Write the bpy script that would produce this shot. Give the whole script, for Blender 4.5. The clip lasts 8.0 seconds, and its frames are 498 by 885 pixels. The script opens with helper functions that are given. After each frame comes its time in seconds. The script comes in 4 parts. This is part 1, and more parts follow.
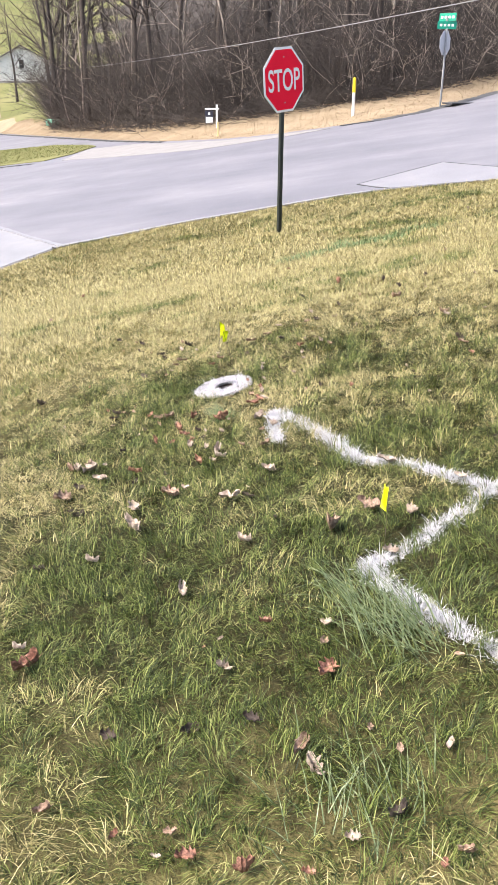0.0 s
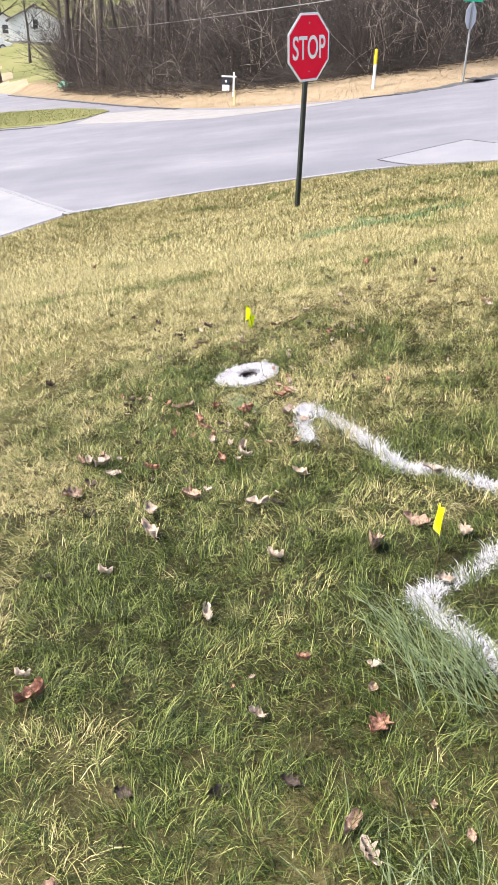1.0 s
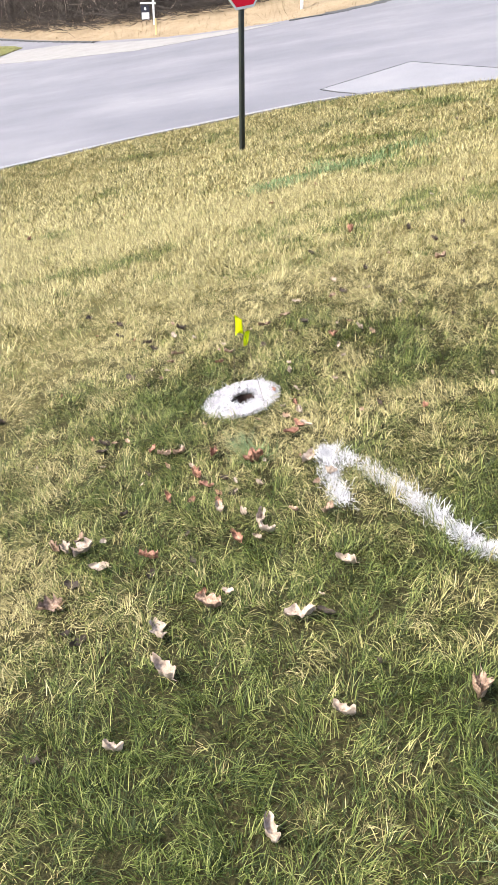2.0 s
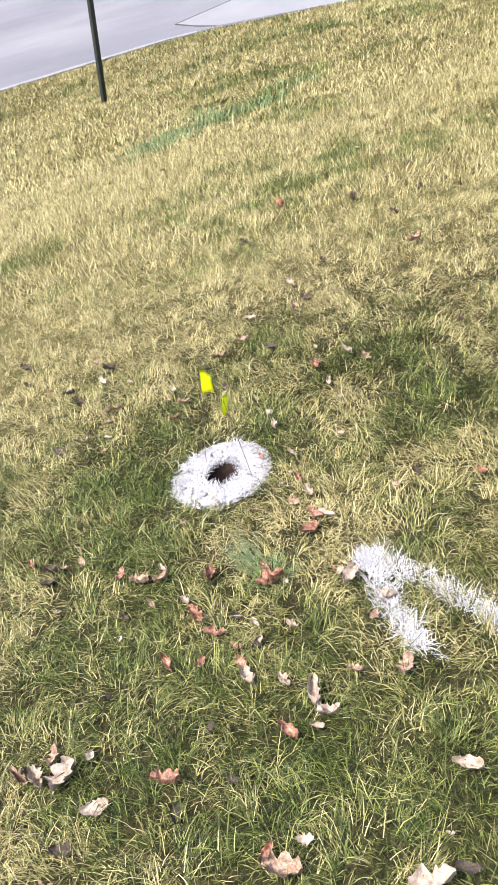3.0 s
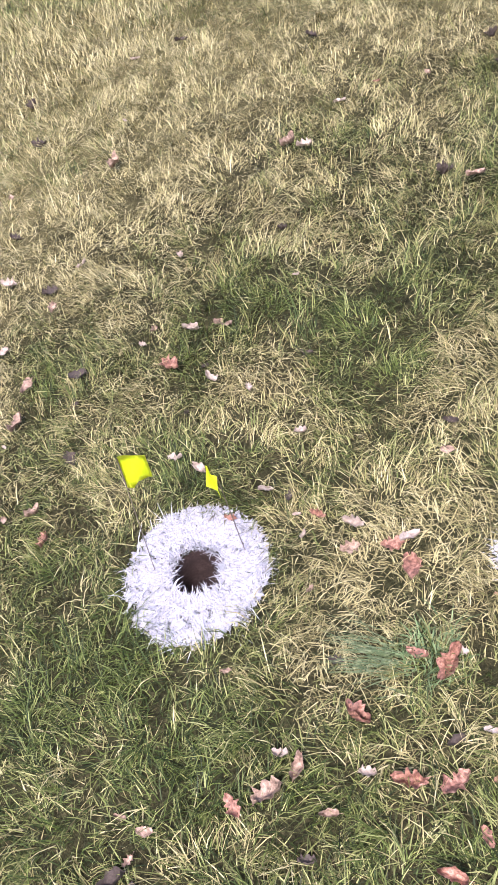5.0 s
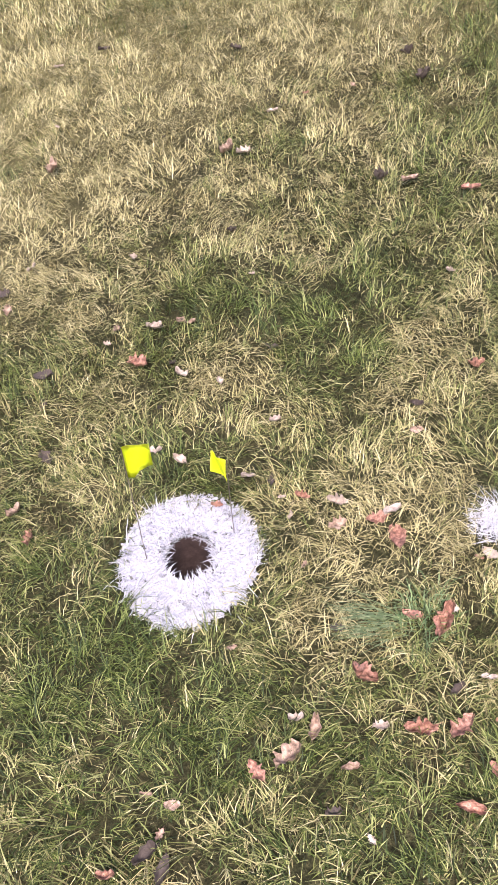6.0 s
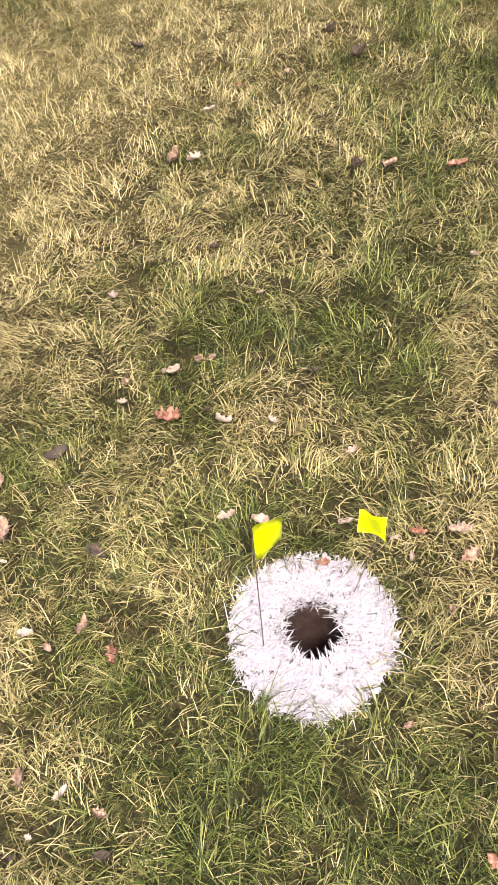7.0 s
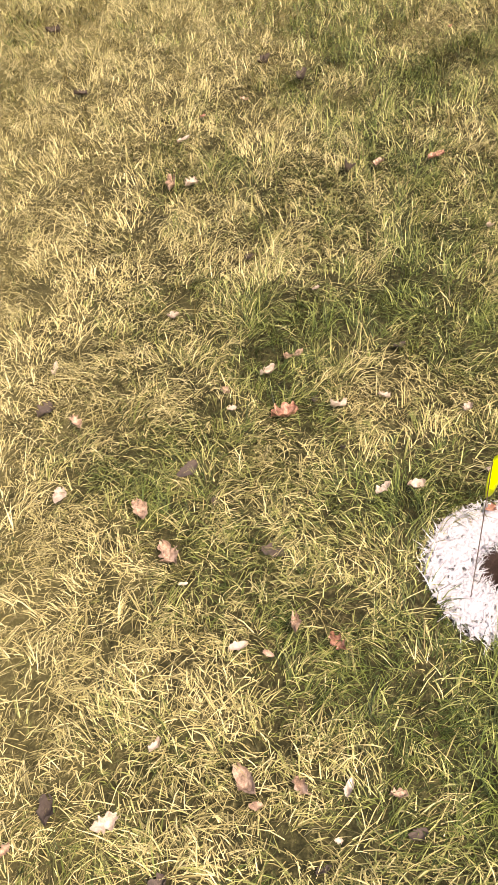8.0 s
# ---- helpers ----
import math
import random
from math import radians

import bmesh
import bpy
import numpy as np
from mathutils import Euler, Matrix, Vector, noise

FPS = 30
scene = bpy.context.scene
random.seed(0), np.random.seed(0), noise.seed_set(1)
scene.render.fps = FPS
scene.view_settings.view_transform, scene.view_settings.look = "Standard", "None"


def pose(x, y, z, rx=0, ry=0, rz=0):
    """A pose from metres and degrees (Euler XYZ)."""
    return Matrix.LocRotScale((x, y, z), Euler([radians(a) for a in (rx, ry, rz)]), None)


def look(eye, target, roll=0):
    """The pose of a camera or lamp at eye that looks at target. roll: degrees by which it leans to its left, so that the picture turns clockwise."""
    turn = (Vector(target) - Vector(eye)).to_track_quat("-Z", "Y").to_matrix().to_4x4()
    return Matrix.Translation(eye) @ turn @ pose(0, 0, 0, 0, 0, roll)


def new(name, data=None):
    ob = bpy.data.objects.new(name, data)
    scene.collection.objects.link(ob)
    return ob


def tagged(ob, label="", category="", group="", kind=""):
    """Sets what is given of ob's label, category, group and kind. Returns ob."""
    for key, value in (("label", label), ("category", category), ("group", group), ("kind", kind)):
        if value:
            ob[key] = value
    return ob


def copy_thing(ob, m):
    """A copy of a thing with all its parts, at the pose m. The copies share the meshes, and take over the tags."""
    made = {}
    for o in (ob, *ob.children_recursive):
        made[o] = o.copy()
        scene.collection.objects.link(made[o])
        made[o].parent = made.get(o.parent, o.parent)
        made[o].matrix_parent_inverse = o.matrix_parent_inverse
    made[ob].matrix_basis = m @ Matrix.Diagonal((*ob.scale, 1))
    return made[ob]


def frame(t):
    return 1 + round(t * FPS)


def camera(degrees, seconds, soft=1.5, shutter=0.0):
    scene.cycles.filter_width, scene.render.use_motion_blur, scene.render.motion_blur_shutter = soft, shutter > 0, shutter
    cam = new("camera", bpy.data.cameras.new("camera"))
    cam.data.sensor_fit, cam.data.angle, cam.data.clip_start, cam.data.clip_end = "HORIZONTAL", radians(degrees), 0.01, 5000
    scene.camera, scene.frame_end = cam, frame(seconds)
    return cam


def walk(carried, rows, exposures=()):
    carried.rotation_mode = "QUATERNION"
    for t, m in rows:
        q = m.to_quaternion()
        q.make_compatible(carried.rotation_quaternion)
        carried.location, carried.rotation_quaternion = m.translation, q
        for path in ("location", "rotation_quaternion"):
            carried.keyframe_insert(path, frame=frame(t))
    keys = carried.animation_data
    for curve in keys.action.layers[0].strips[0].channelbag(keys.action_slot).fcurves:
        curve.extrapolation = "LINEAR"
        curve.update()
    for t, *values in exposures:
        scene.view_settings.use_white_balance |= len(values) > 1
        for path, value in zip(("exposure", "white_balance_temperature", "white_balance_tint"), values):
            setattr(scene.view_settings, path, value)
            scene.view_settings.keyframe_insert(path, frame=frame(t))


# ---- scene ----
cam = camera(33.0, 8.0, 1.4)
PATH = [
    (0, (0.769, -3.276, 1.193), (0.4, -1.475, 0.406), 0.6),
    (0.5, (0.706, -3.301, 1.208), (0.363, -1.494, 0.422), 3.7),
    (1, (0.637, -3.045, 1.164), (0.269, -1.27, 0.32), 2.6),
    (1.2, (0.591, -2.901, 1.18), (0.2, -1.161, 0.276), 1.9),
    (2.3, (0.238, -2.202, 1.216), (0.088, -0.471, 0.226), -1.1),
    (2.5, (0.182, -2.033, 1.199), (0.074, -0.309, 0.19), -1.7),
    (2.7, (0.135, -1.881, 1.208), (0.053, -0.177, 0.165), -2.7),
    (3, (0.036, -1.683, 1.208), (0.06, -0.016, 0.104), -3.9),
    (3.3, (-0.075, -1.489, 1.156), (0.144, 0.132, 0.006), -5.9),
    (3.5, (-0.155, -1.377, 1.181), (0.188, 0.189, -0.014), -6.5),
    (3.8, (-0.237, -1.193, 1.152), (0.205, 0.288, -0.117), -7.5),
    (4, (-0.29, -1.08, 1.152), (0.163, 0.362, -0.158), -8.7),
    (4.2, (-0.312, -0.985, 1.153), (0.152, 0.413, -0.201), -10.3),
    (4.5, (-0.342, -0.881, 1.123), (0.276, 0.426, -0.26), -11.2),
    (4.7, (-0.384, -0.825, 1.086), (0.385, 0.405, -0.29), -12.0),
    (5.8, (-0.637, -0.7, 1.126), (0.454, 0.272, -0.24), -6.8),
    (6, (-0.642, -0.674, 1.129), (0.484, 0.243, -0.246), -5.9),
    (6.3, (-0.628, -0.558, 1.109), (0.555, 0.257, -0.283), -4.8),
    (6.5, (-0.619, -0.439, 1.101), (0.59, 0.303, -0.309), -4.3),
    (6.7, (-0.617, -0.341, 1.11), (0.615, 0.349, -0.307), -4.3),
    (7, (-0.654, -0.201, 1.078), (0.655, 0.343, -0.333), -5.9),
    (7.2, (-0.703, -0.124, 1.044), (0.647, 0.261, -0.381), -8.1),
    (7.5, (-0.782, 0.02, 1.056), (0.638, 0.176, -0.344), -6.9),
    (7.8, (-0.813, 0.196, 1.01), (0.655, 0.29, -0.345), -5.7),
    (8, (-0.838, 0.319, 1.006), (0.673, 0.41, -0.3), -5.0),
]
EXPOSURES = [(0, 1.6, 6500, 10), (2.5, 1.6, 6450, 6), (4.5, 1.43, 5750, 21), (6.5, 1.43, 6450, 19), (8, 1.57, 7800, 15)]
walk(cam, [(t, look(eye, target, roll)) for t, eye, target, roll in PATH], EXPOSURES)


# ---- world, sun, exposure ----
world = bpy.data.worlds.new("sky")
scene.world = world
world.use_nodes = True
wn = world.node_tree.nodes
sky = wn.new("ShaderNodeTexSky")
sky.sky_type, sky.sun_disc = "NISHITA", False
sky.sun_elevation, sky.sun_rotation = radians(52), radians(238)
sky.air_density, sky.dust_density, sky.ozone_density = 1.0, 4.0, 1.0
wn["Background"].inputs[1].default_value = 0.125
world.node_tree.links.new(sky.outputs[0], wn["Background"].inputs[0])
sun = new("sun", bpy.data.lights.new("sun", "SUN"))
sun.data.energy, sun.data.angle, sun.data.color = 2.4, radians(10), (1.0, 0.95, 0.88)
sun.matrix_world = look((-4, -2.5, 6), (0, 0, 0))


# ---- terrain ----
HOLE = (-0.008, -0.004)
HOLE_R = 0.043
RING_R = 0.124
NEAR_X = [-4.43, -3.36, -2.59, -1.54, -0.57, 0.17, 1.06, 1.69, 2.44, 6.0, 40.0]
NEAR_Y = [8.26, 8.77, 9.14, 9.45, 9.76, 9.83, 9.66, 9.58, 9.36, 8.0, -6.0]
SIDE_Y = [-30.0, 0.0, 5.0, 7.14, 8.26]
SIDE_X = [-12.0, -7.0, -5.4, -4.82, -4.43]
FAR_X = [-60.0, -25.2, -16.5, -11.0, -7.75, -5.54, -4.26, -2.4, -0.9, 0.4, 1.4, 2.5, 8.0, 40.0]
FAR_Y = [95.0, 47.0, 35.5, 28.1, 24.2, 22.3, 21.6, 21.2, 21.3, 21.9, 23.0, 24.8, 32.0, 62.0]


def smooth(a, b, v):
    t = np.clip((v - a) / (b - a), 0, 1)
    return t * t * (3 - 2 * t)


def road_z(x, y):
    return -0.53 + 0.15 * (x + 1) + 0.06 * (y - 8.2)


def lawn_z(x, y):
    fall = np.interp(y, [-9, 1, 1.6, 2.3, 3.5, 5, 6, 7.4, 9, 14], [0, 0, .05, .13, .30, .5, .58, .64, .70, .8])
    rough = 0.012 * np.sin(2.1 * x + 0.7) * np.sin(1.7 * y + 0.3) + 0.006 * np.sin(5.3 * x + 1.9 * y)
    return 0.02 + 0.216 * np.clip(x, -9, 9) + 0.04 * np.clip(y, -12, 12) - fall + rough * smooth(0.15, 0.6, np.hypot(x, y)) - 0.014 * np.exp(-(x * x + y * y) / 0.09)


def inside(x, y):
    """How far a place lies inside the lawn, from its paved edge."""
    d = np.interp(x, NEAR_X, NEAR_Y) - y
    s = (x - np.interp(y, SIDE_Y, SIDE_X)) * 0.95
    return np.where(y < 8.26, np.minimum(s, np.maximum(d, 0.1)), np.minimum(d, s))


def far_d(x, y):
    return (y - np.interp(x, FAR_X, FAR_Y)) * 0.7


def ground_z(x, y):
    x, y = np.asarray(x, float), np.asarray(y, float)
    din, dout = inside(x, y), far_d(x, y)
    lawn = lawn_z(x, y)
    w = smooth(0.0, 2.0, din)
    near = lawn * w + (road_z(x, y) + 0.015) * (1 - w)
    r = np.hypot(x - 0.77, y + 3.28)
    ye = np.interp(x, FAR_X, FAR_Y)
    verge = road_z(np.clip(x, -30, 30), np.clip(ye, 0, 60)) + 0.04 * dout + 0.45 * smooth(0.0, 2.5, dout)
    hill = 0.3 + 0.02 * np.clip(r - 70, 0, 40) + 0.19 * np.clip(r - 105, 0, 160)
    bank = 0.26 * np.clip(dout - 4, 0, 30) * smooth(-23, -7, np.degrees(np.arctan2(x, np.maximum(y, 0.1))))
    t = smooth(40, 100, r) * smooth(0.0, 9.0, dout)
    far = verge * (1 - t) + hill * t + bank
    bed = road_z(np.clip(x, -60, 60), np.clip(y, -40, 100)) - 0.12 + 0.12 * np.maximum(smooth(-1.6, 0.0, dout), smooth(-0.7, 0.0, din))
    z = np.where(dout > 0, far, np.where(din > 0, near, bed))
    return z


# ---- materials ----
def nodes_of(name):
    m = bpy.data.materials.new(name)
    m.use_nodes = True
    nt = m.node_tree
    return m, nt, nt.nodes["Principled BSDF"]


def node(nt, kind, **values):
    n = nt.nodes.new(kind)
    for k, v in values.items():
        n.inputs[k.replace("_", " ")].default_value = v
    return n


def ramp(nt, fac, stops):
    r = nt.nodes.new("ShaderNodeValToRGB")
    while len(r.color_ramp.elements) < len(stops):
        r.color_ramp.elements.new(0.5)
    for e, (p, c) in zip(r.color_ramp.elements, stops):
        e.position, e.color = p, (*c, 1)
    nt.links.new(fac, r.inputs[0])
    return r.outputs[0]


def noise_of(nt, scale, detail=4.0, rough=0.6, stretch=None):
    tc = nt.nodes.new("ShaderNodeNewGeometry")
    out = tc.outputs["Position"]
    if stretch:
        mp = nt.nodes.new("ShaderNodeMapping")
        mp.inputs["Scale"].default_value = stretch
        nt.links.new(out, mp.inputs["Vector"])
        out = mp.outputs[0]
    n = node(nt, "ShaderNodeTexNoise", Scale=scale, Detail=detail, Roughness=rough)
    nt.links.new(out, n.inputs["Vector"])
    return n.outputs["Fac"]


def mix(nt, a, b, fac, how="MIX"):
    n = nt.nodes.new("ShaderNodeMix")
    n.data_type, n.blend_type = "RGBA", how
    for v, i in ((fac, 0), (a, 6), (b, 7)):
        if isinstance(v, (int, float)):
            n.inputs[i].default_value = v
        elif isinstance(v, tuple):
            n.inputs[i].default_value = (*v, 1)
        else:
            nt.links.new(v, n.inputs[i])
    return n.outputs[2]


def calc(nt, how, a, b=0.0, c=0.0):
    n = nt.nodes.new("ShaderNodeMath")
    n.operation = how
    for i, v in enumerate((a, b, c)):
        if isinstance(v, (int, float)):
            n.inputs[i].default_value = v
        else:
            nt.links.new(v, n.inputs[i])
    return n.outputs[0]


def plain(name, stops, scale=8.0, roughness=0.6, metal=0.0, bump=0.2, fine=60.0, stretch=None, spec=0.5):
    """A surface with colour varied at two scales and a fine relief."""
    m, nt, b = nodes_of(name)
    big, small = noise_of(nt, scale, 4, 0.6, stretch), noise_of(nt, fine, 3, 0.7, stretch)
    fac = calc(nt, "ADD", calc(nt, "MULTIPLY", big, 0.65), calc(nt, "MULTIPLY", small, 0.35))
    nt.links.new(ramp(nt, fac, stops), b.inputs["Base Color"])
    b.inputs["Roughness"].default_value, b.inputs["Metallic"].default_value = roughness, metal
    b.inputs["Specular IOR Level"].default_value = spec
    bp = node(nt, "ShaderNodeBump", Strength=bump, Distance=0.01)
    nt.links.new(small, bp.inputs["Height"])
    nt.links.new(bp.outputs[0], b.inputs["Normal"])
    return m


def blade_material(name, stops):
    """Grass blades: each blade its own tone, with a slight mottling along it."""
    m, nt, b = nodes_of(name)
    geo = nt.nodes.new("ShaderNodeNewGeometry")
    fac = calc(nt, "ADD", calc(nt, "MULTIPLY", geo.outputs["Random Per Island"], 0.8), calc(nt, "MULTIPLY", noise_of(nt, 35, 3, 0.6), 0.25))
    nt.links.new(ramp(nt, fac, stops), b.inputs["Base Color"])
    b.inputs["Roughness"].default_value = 0.6
    b.inputs["Specular IOR Level"].default_value = 0.25
    return m


def soil_material():
    m, nt, b = nodes_of("thatch and soil")
    fine = noise_of(nt, 90, 4, 0.7)
    thatch = ramp(nt, fine, [(0.3, (0.012, 0.009, 0.005)), (0.55, (0.048, 0.038, 0.018)), (0.75, (0.15, 0.12, 0.06))])
    moss = ramp(nt, fine, [(0.3, (0.008, 0.010, 0.004)), (0.55, (0.026, 0.03, 0.011)), (0.8, (0.09, 0.088, 0.036))])
    bare = mix(nt, thatch, moss, noise_of(nt, 2.2, 4, 0.6))
    lightened_turf = ramp(nt, calc(nt, "ADD", calc(nt, "MULTIPLY", noise_of(nt, 1.1, 4, 0.6), 0.6), calc(nt, "MULTIPLY", fine, 0.4)), [(0.3, (0.05, 0.048, 0.018)), (0.5, (0.125, 0.108, 0.044)), (0.7, (0.22, 0.182, 0.082))])
    # painted shade: ground kept dark between fine blades, lightened beyond to brighten the lawn
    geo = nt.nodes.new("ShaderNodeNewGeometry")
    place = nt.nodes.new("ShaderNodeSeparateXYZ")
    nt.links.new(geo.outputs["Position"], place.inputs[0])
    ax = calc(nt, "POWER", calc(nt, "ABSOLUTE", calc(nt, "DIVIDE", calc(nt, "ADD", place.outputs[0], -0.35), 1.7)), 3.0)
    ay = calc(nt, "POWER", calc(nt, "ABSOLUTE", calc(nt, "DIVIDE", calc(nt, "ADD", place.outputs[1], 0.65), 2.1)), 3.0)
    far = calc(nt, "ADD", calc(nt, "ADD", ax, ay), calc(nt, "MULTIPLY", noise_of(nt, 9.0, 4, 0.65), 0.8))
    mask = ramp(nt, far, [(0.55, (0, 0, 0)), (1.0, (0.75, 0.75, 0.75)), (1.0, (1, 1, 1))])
    nt.links.new(mix(nt, bare, lightened_turf, mask), b.inputs["Base Color"])
    b.inputs["Roughness"].default_value = 0.95
    b.inputs["Specular IOR Level"].default_value = 0.1
    bp = node(nt, "ShaderNodeBump", Strength=0.8, Distance=0.02)
    nt.links.new(fine, bp.inputs["Height"])
    nt.links.new(bp.outputs[0], b.inputs["Normal"])
    return m


def asphalt_material():
    m, nt, b = nodes_of("worn asphalt")
    streak = noise_of(nt, 0.35, 4, 0.6, (0.5, 1.6, 1))
    patch = noise_of(nt, 0.9, 5, 0.65)
    grit = noise_of(nt, 140, 2, 0.6)
    fac = calc(nt, "ADD", calc(nt, "ADD", calc(nt, "MULTIPLY", streak, 0.55), calc(nt, "MULTIPLY", patch, 0.3)), calc(nt, "MULTIPLY", grit, 0.15))
    nt.links.new(ramp(nt, fac, [(0.34, (0.112, 0.110, 0.131)), (0.5, (0.148, 0.143, 0.166)), (0.62, (0.188, 0.181, 0.2)), (0.70, (0.27, 0.26, 0.265))]), b.inputs["Base Color"])
    b.inputs["Roughness"].default_value = 0.85
    bp = node(nt, "ShaderNodeBump", Strength=0.3, Distance=0.004)
    nt.links.new(grit, bp.inputs["Height"])
    nt.links.new(bp.outputs[0], b.inputs["Normal"])
    return m


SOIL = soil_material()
DEEP = blade_material("deep green grass blades", [(0.1, (0.008, 0.013, 0.003)), (0.45, (0.038, 0.058, 0.011)), (0.75, (0.118, 0.146, 0.030)), (0.98, (0.30, 0.31, 0.115))])
OLIVE = blade_material("olive grass blades", [(0.1, (0.022, 0.025, 0.008)), (0.45, (0.092, 0.099, 0.027)), (0.75, (0.215, 0.217, 0.068)), (0.98, (0.45, 0.43, 0.19))])
STRAW = blade_material("dry straw blades", [(0.1, (0.056, 0.046, 0.019)), (0.4, (0.205, 0.173, 0.070)), (0.7, (0.41, 0.352, 0.162)), (0.98, (0.60, 0.525, 0.30))])
LUSH = blade_material("lush green tuft blades", [(0.1, (0.045, 0.075, 0.026)), (0.5, (0.11, 0.165, 0.065)), (0.95, (0.25, 0.32, 0.15))])
BLUEGRASS = plain("blue-green tussock blades", [(0.3, (0.035, 0.055, 0.02)), (0.5, (0.11, 0.145, 0.06)), (0.7, (0.36, 0.38, 0.21))], 90, 0.5, 0, 0.05)
PAINT = plain("white marking paint", [(0.25, (0.46, 0.445, 0.475)), (0.5, (0.60, 0.585, 0.615)), (0.75, (0.72, 0.70, 0.73))], 45, 0.7, 0, 0.5, 300)
# Same white paint, darkened because the flat ring catches more light than blades.
DIMMED_PAINT = plain("caked marking paint dimmed for open light", [(0.25, (0.27, 0.255, 0.285)), (0.5, (0.35, 0.335, 0.365)), (0.75, (0.45, 0.43, 0.465))], 60, 0.8, 0, 0.5, 300, None, 0.2)
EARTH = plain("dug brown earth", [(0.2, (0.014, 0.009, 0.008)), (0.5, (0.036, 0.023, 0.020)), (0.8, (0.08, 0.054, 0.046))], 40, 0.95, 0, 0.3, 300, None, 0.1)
ASPHALT = asphalt_material()
PATCHING = plain("pale asphalt patching", [(0.25, (0.165, 0.162, 0.184)), (0.5, (0.195, 0.19, 0.212)), (0.75, (0.235, 0.227, 0.245))], 1.3, 0.85, 0, 0.3, 120)
TAR = plain("dark broken asphalt edge", [(0.3, (0.03, 0.03, 0.034)), (0.6, (0.07, 0.07, 0.075)), (0.8, (0.14, 0.135, 0.14))], 4, 0.85, 0, 0.5, 80)
CONCRETE = plain("pale concrete", [(0.25, (0.165, 0.164, 0.182)), (0.5, (0.205, 0.202, 0.22)), (0.75, (0.26, 0.254, 0.266))], 1.5, 0.85, 0, 0.2, 90)
GRAVEL = plain("pale sandy gravel", [(0.25, (0.18, 0.165, 0.16)), (0.5, (0.225, 0.212, 0.21)), (0.75, (0.28, 0.262, 0.26))], 2.2, 0.95, 0, 0.4, 70)
VERGE = plain("dry verge thatch", [(0.25, (0.20, 0.15, 0.10)), (0.5, (0.28, 0.215, 0.145)), (0.75, (0.35, 0.28, 0.195))], 0.9, 0.95, 0, 0.6, 14, None, 0.1)
HILLSIDE = plain("wooded hillside litter", [(0.25, (0.032, 0.027, 0.025)), (0.5, (0.058, 0.049, 0.044)), (0.75, (0.10, 0.084, 0.073))], 0.7, 0.95, 0, 0.6, 9, None, 0.1)
MEADOW = plain("winter meadow", [(0.25, (0.10, 0.11, 0.04)), (0.5, (0.155, 0.155, 0.062)), (0.75, (0.22, 0.20, 0.10))], 0.15, 0.95, 0, 0.3, 3, None, 0.1)
SIGN_RED = plain("red sign sheeting", [(0.2, (0.86, 0.004, 0.03)), (0.8, (0.92, 0.008, 0.045))], 12, 0.6, 0, 0.02, 90, None, 0.15)
SIGN_WHITE = plain("white sign sheeting", [(0.2, (0.80, 0.78, 0.79)), (0.8, (0.88, 0.86, 0.87))], 12, 0.55, 0, 0.02, 90)
SIGN_BACK = plain("bare aluminium sign back", [(0.2, (0.48, 0.48, 0.5)), (0.8, (0.62, 0.62, 0.65))], 6, 0.45, 0.6, 0.05, 60)
SIGN_GREEN = plain("green sign sheeting", [(0.2, (0.0, 0.26, 0.16)), (0.8, (0.01, 0.34, 0.21))], 8, 0.45, 0, 0.02)
POST_DARK = plain("dark green painted steel", [(0.2, (0.010, 0.014, 0.012)), (0.8, (0.03, 0.036, 0.03))], 14, 0.45, 0.2, 0.08, 90)
STEEL = plain("galvanised steel", [(0.2, (0.30, 0.30, 0.31)), (0.8, (0.45, 0.45, 0.46))], 14, 0.4, 0.8, 0.05, 90)
WIRE = plain("rusty thin wire", [(0.2, (0.10, 0.07, 0.06)), (0.8, (0.22, 0.18, 0.16))], 60, 0.5, 0.7, 0.1)
FLAG = plain("fluorescent yellow plastic film", [(0.2, (0.72, 0.80, 0.0)), (0.8, (0.84, 0.92, 0.01))], 30, 0.4, 0, 0.1, 120)
YELLOW = plain("yellow plastic", [(0.2, (0.72, 0.52, 0.01)), (0.8, (0.82, 0.62, 0.02))], 9, 0.4, 0, 0.05)
WHITE_PLASTIC = plain("white plastic", [(0.2, (0.72, 0.72, 0.72)), (0.8, (0.82, 0.82, 0.82))], 9, 0.45, 0, 0.05)
NAVY = plain("navy sign panel", [(0.2, (0.012, 0.014, 0.03)), (0.8, (0.03, 0.032, 0.055))], 9, 0.4, 0, 0.05)
STAKE = plain("pale raw timber", [(0.2, (0.45, 0.36, 0.16)), (0.8, (0.62, 0.52, 0.28))], 12, 0.8, 0, 0.2)
BARK = plain("grey-brown bark", [(0.2, (0.035, 0.028, 0.026)), (0.5, (0.078, 0.064, 0.058)), (0.8, (0.15, 0.125, 0.112))], 3, 0.95, 0, 0.5, 24, None, 0.1)
PALE_BARK = plain("pale bark", [(0.2, (0.22, 0.18, 0.15)), (0.8, (0.42, 0.36, 0.31))], 3, 0.9, 0, 0.4, 24, None, 0.1)
TWIGS = plain("bare brown twigs", [(0.2, (0.03, 0.025, 0.023)), (0.5, (0.072, 0.061, 0.056)), (0.8, (0.16, 0.138, 0.124))], 0.6, 0.95, 0, 0.1, 9, None, 0.1)
SIDING = plain("white weatherboard", [(0.2, (0.66, 0.65, 0.62)), (0.8, (0.78, 0.77, 0.75))], 0.8, 0.7, 0, 0.1, 9)
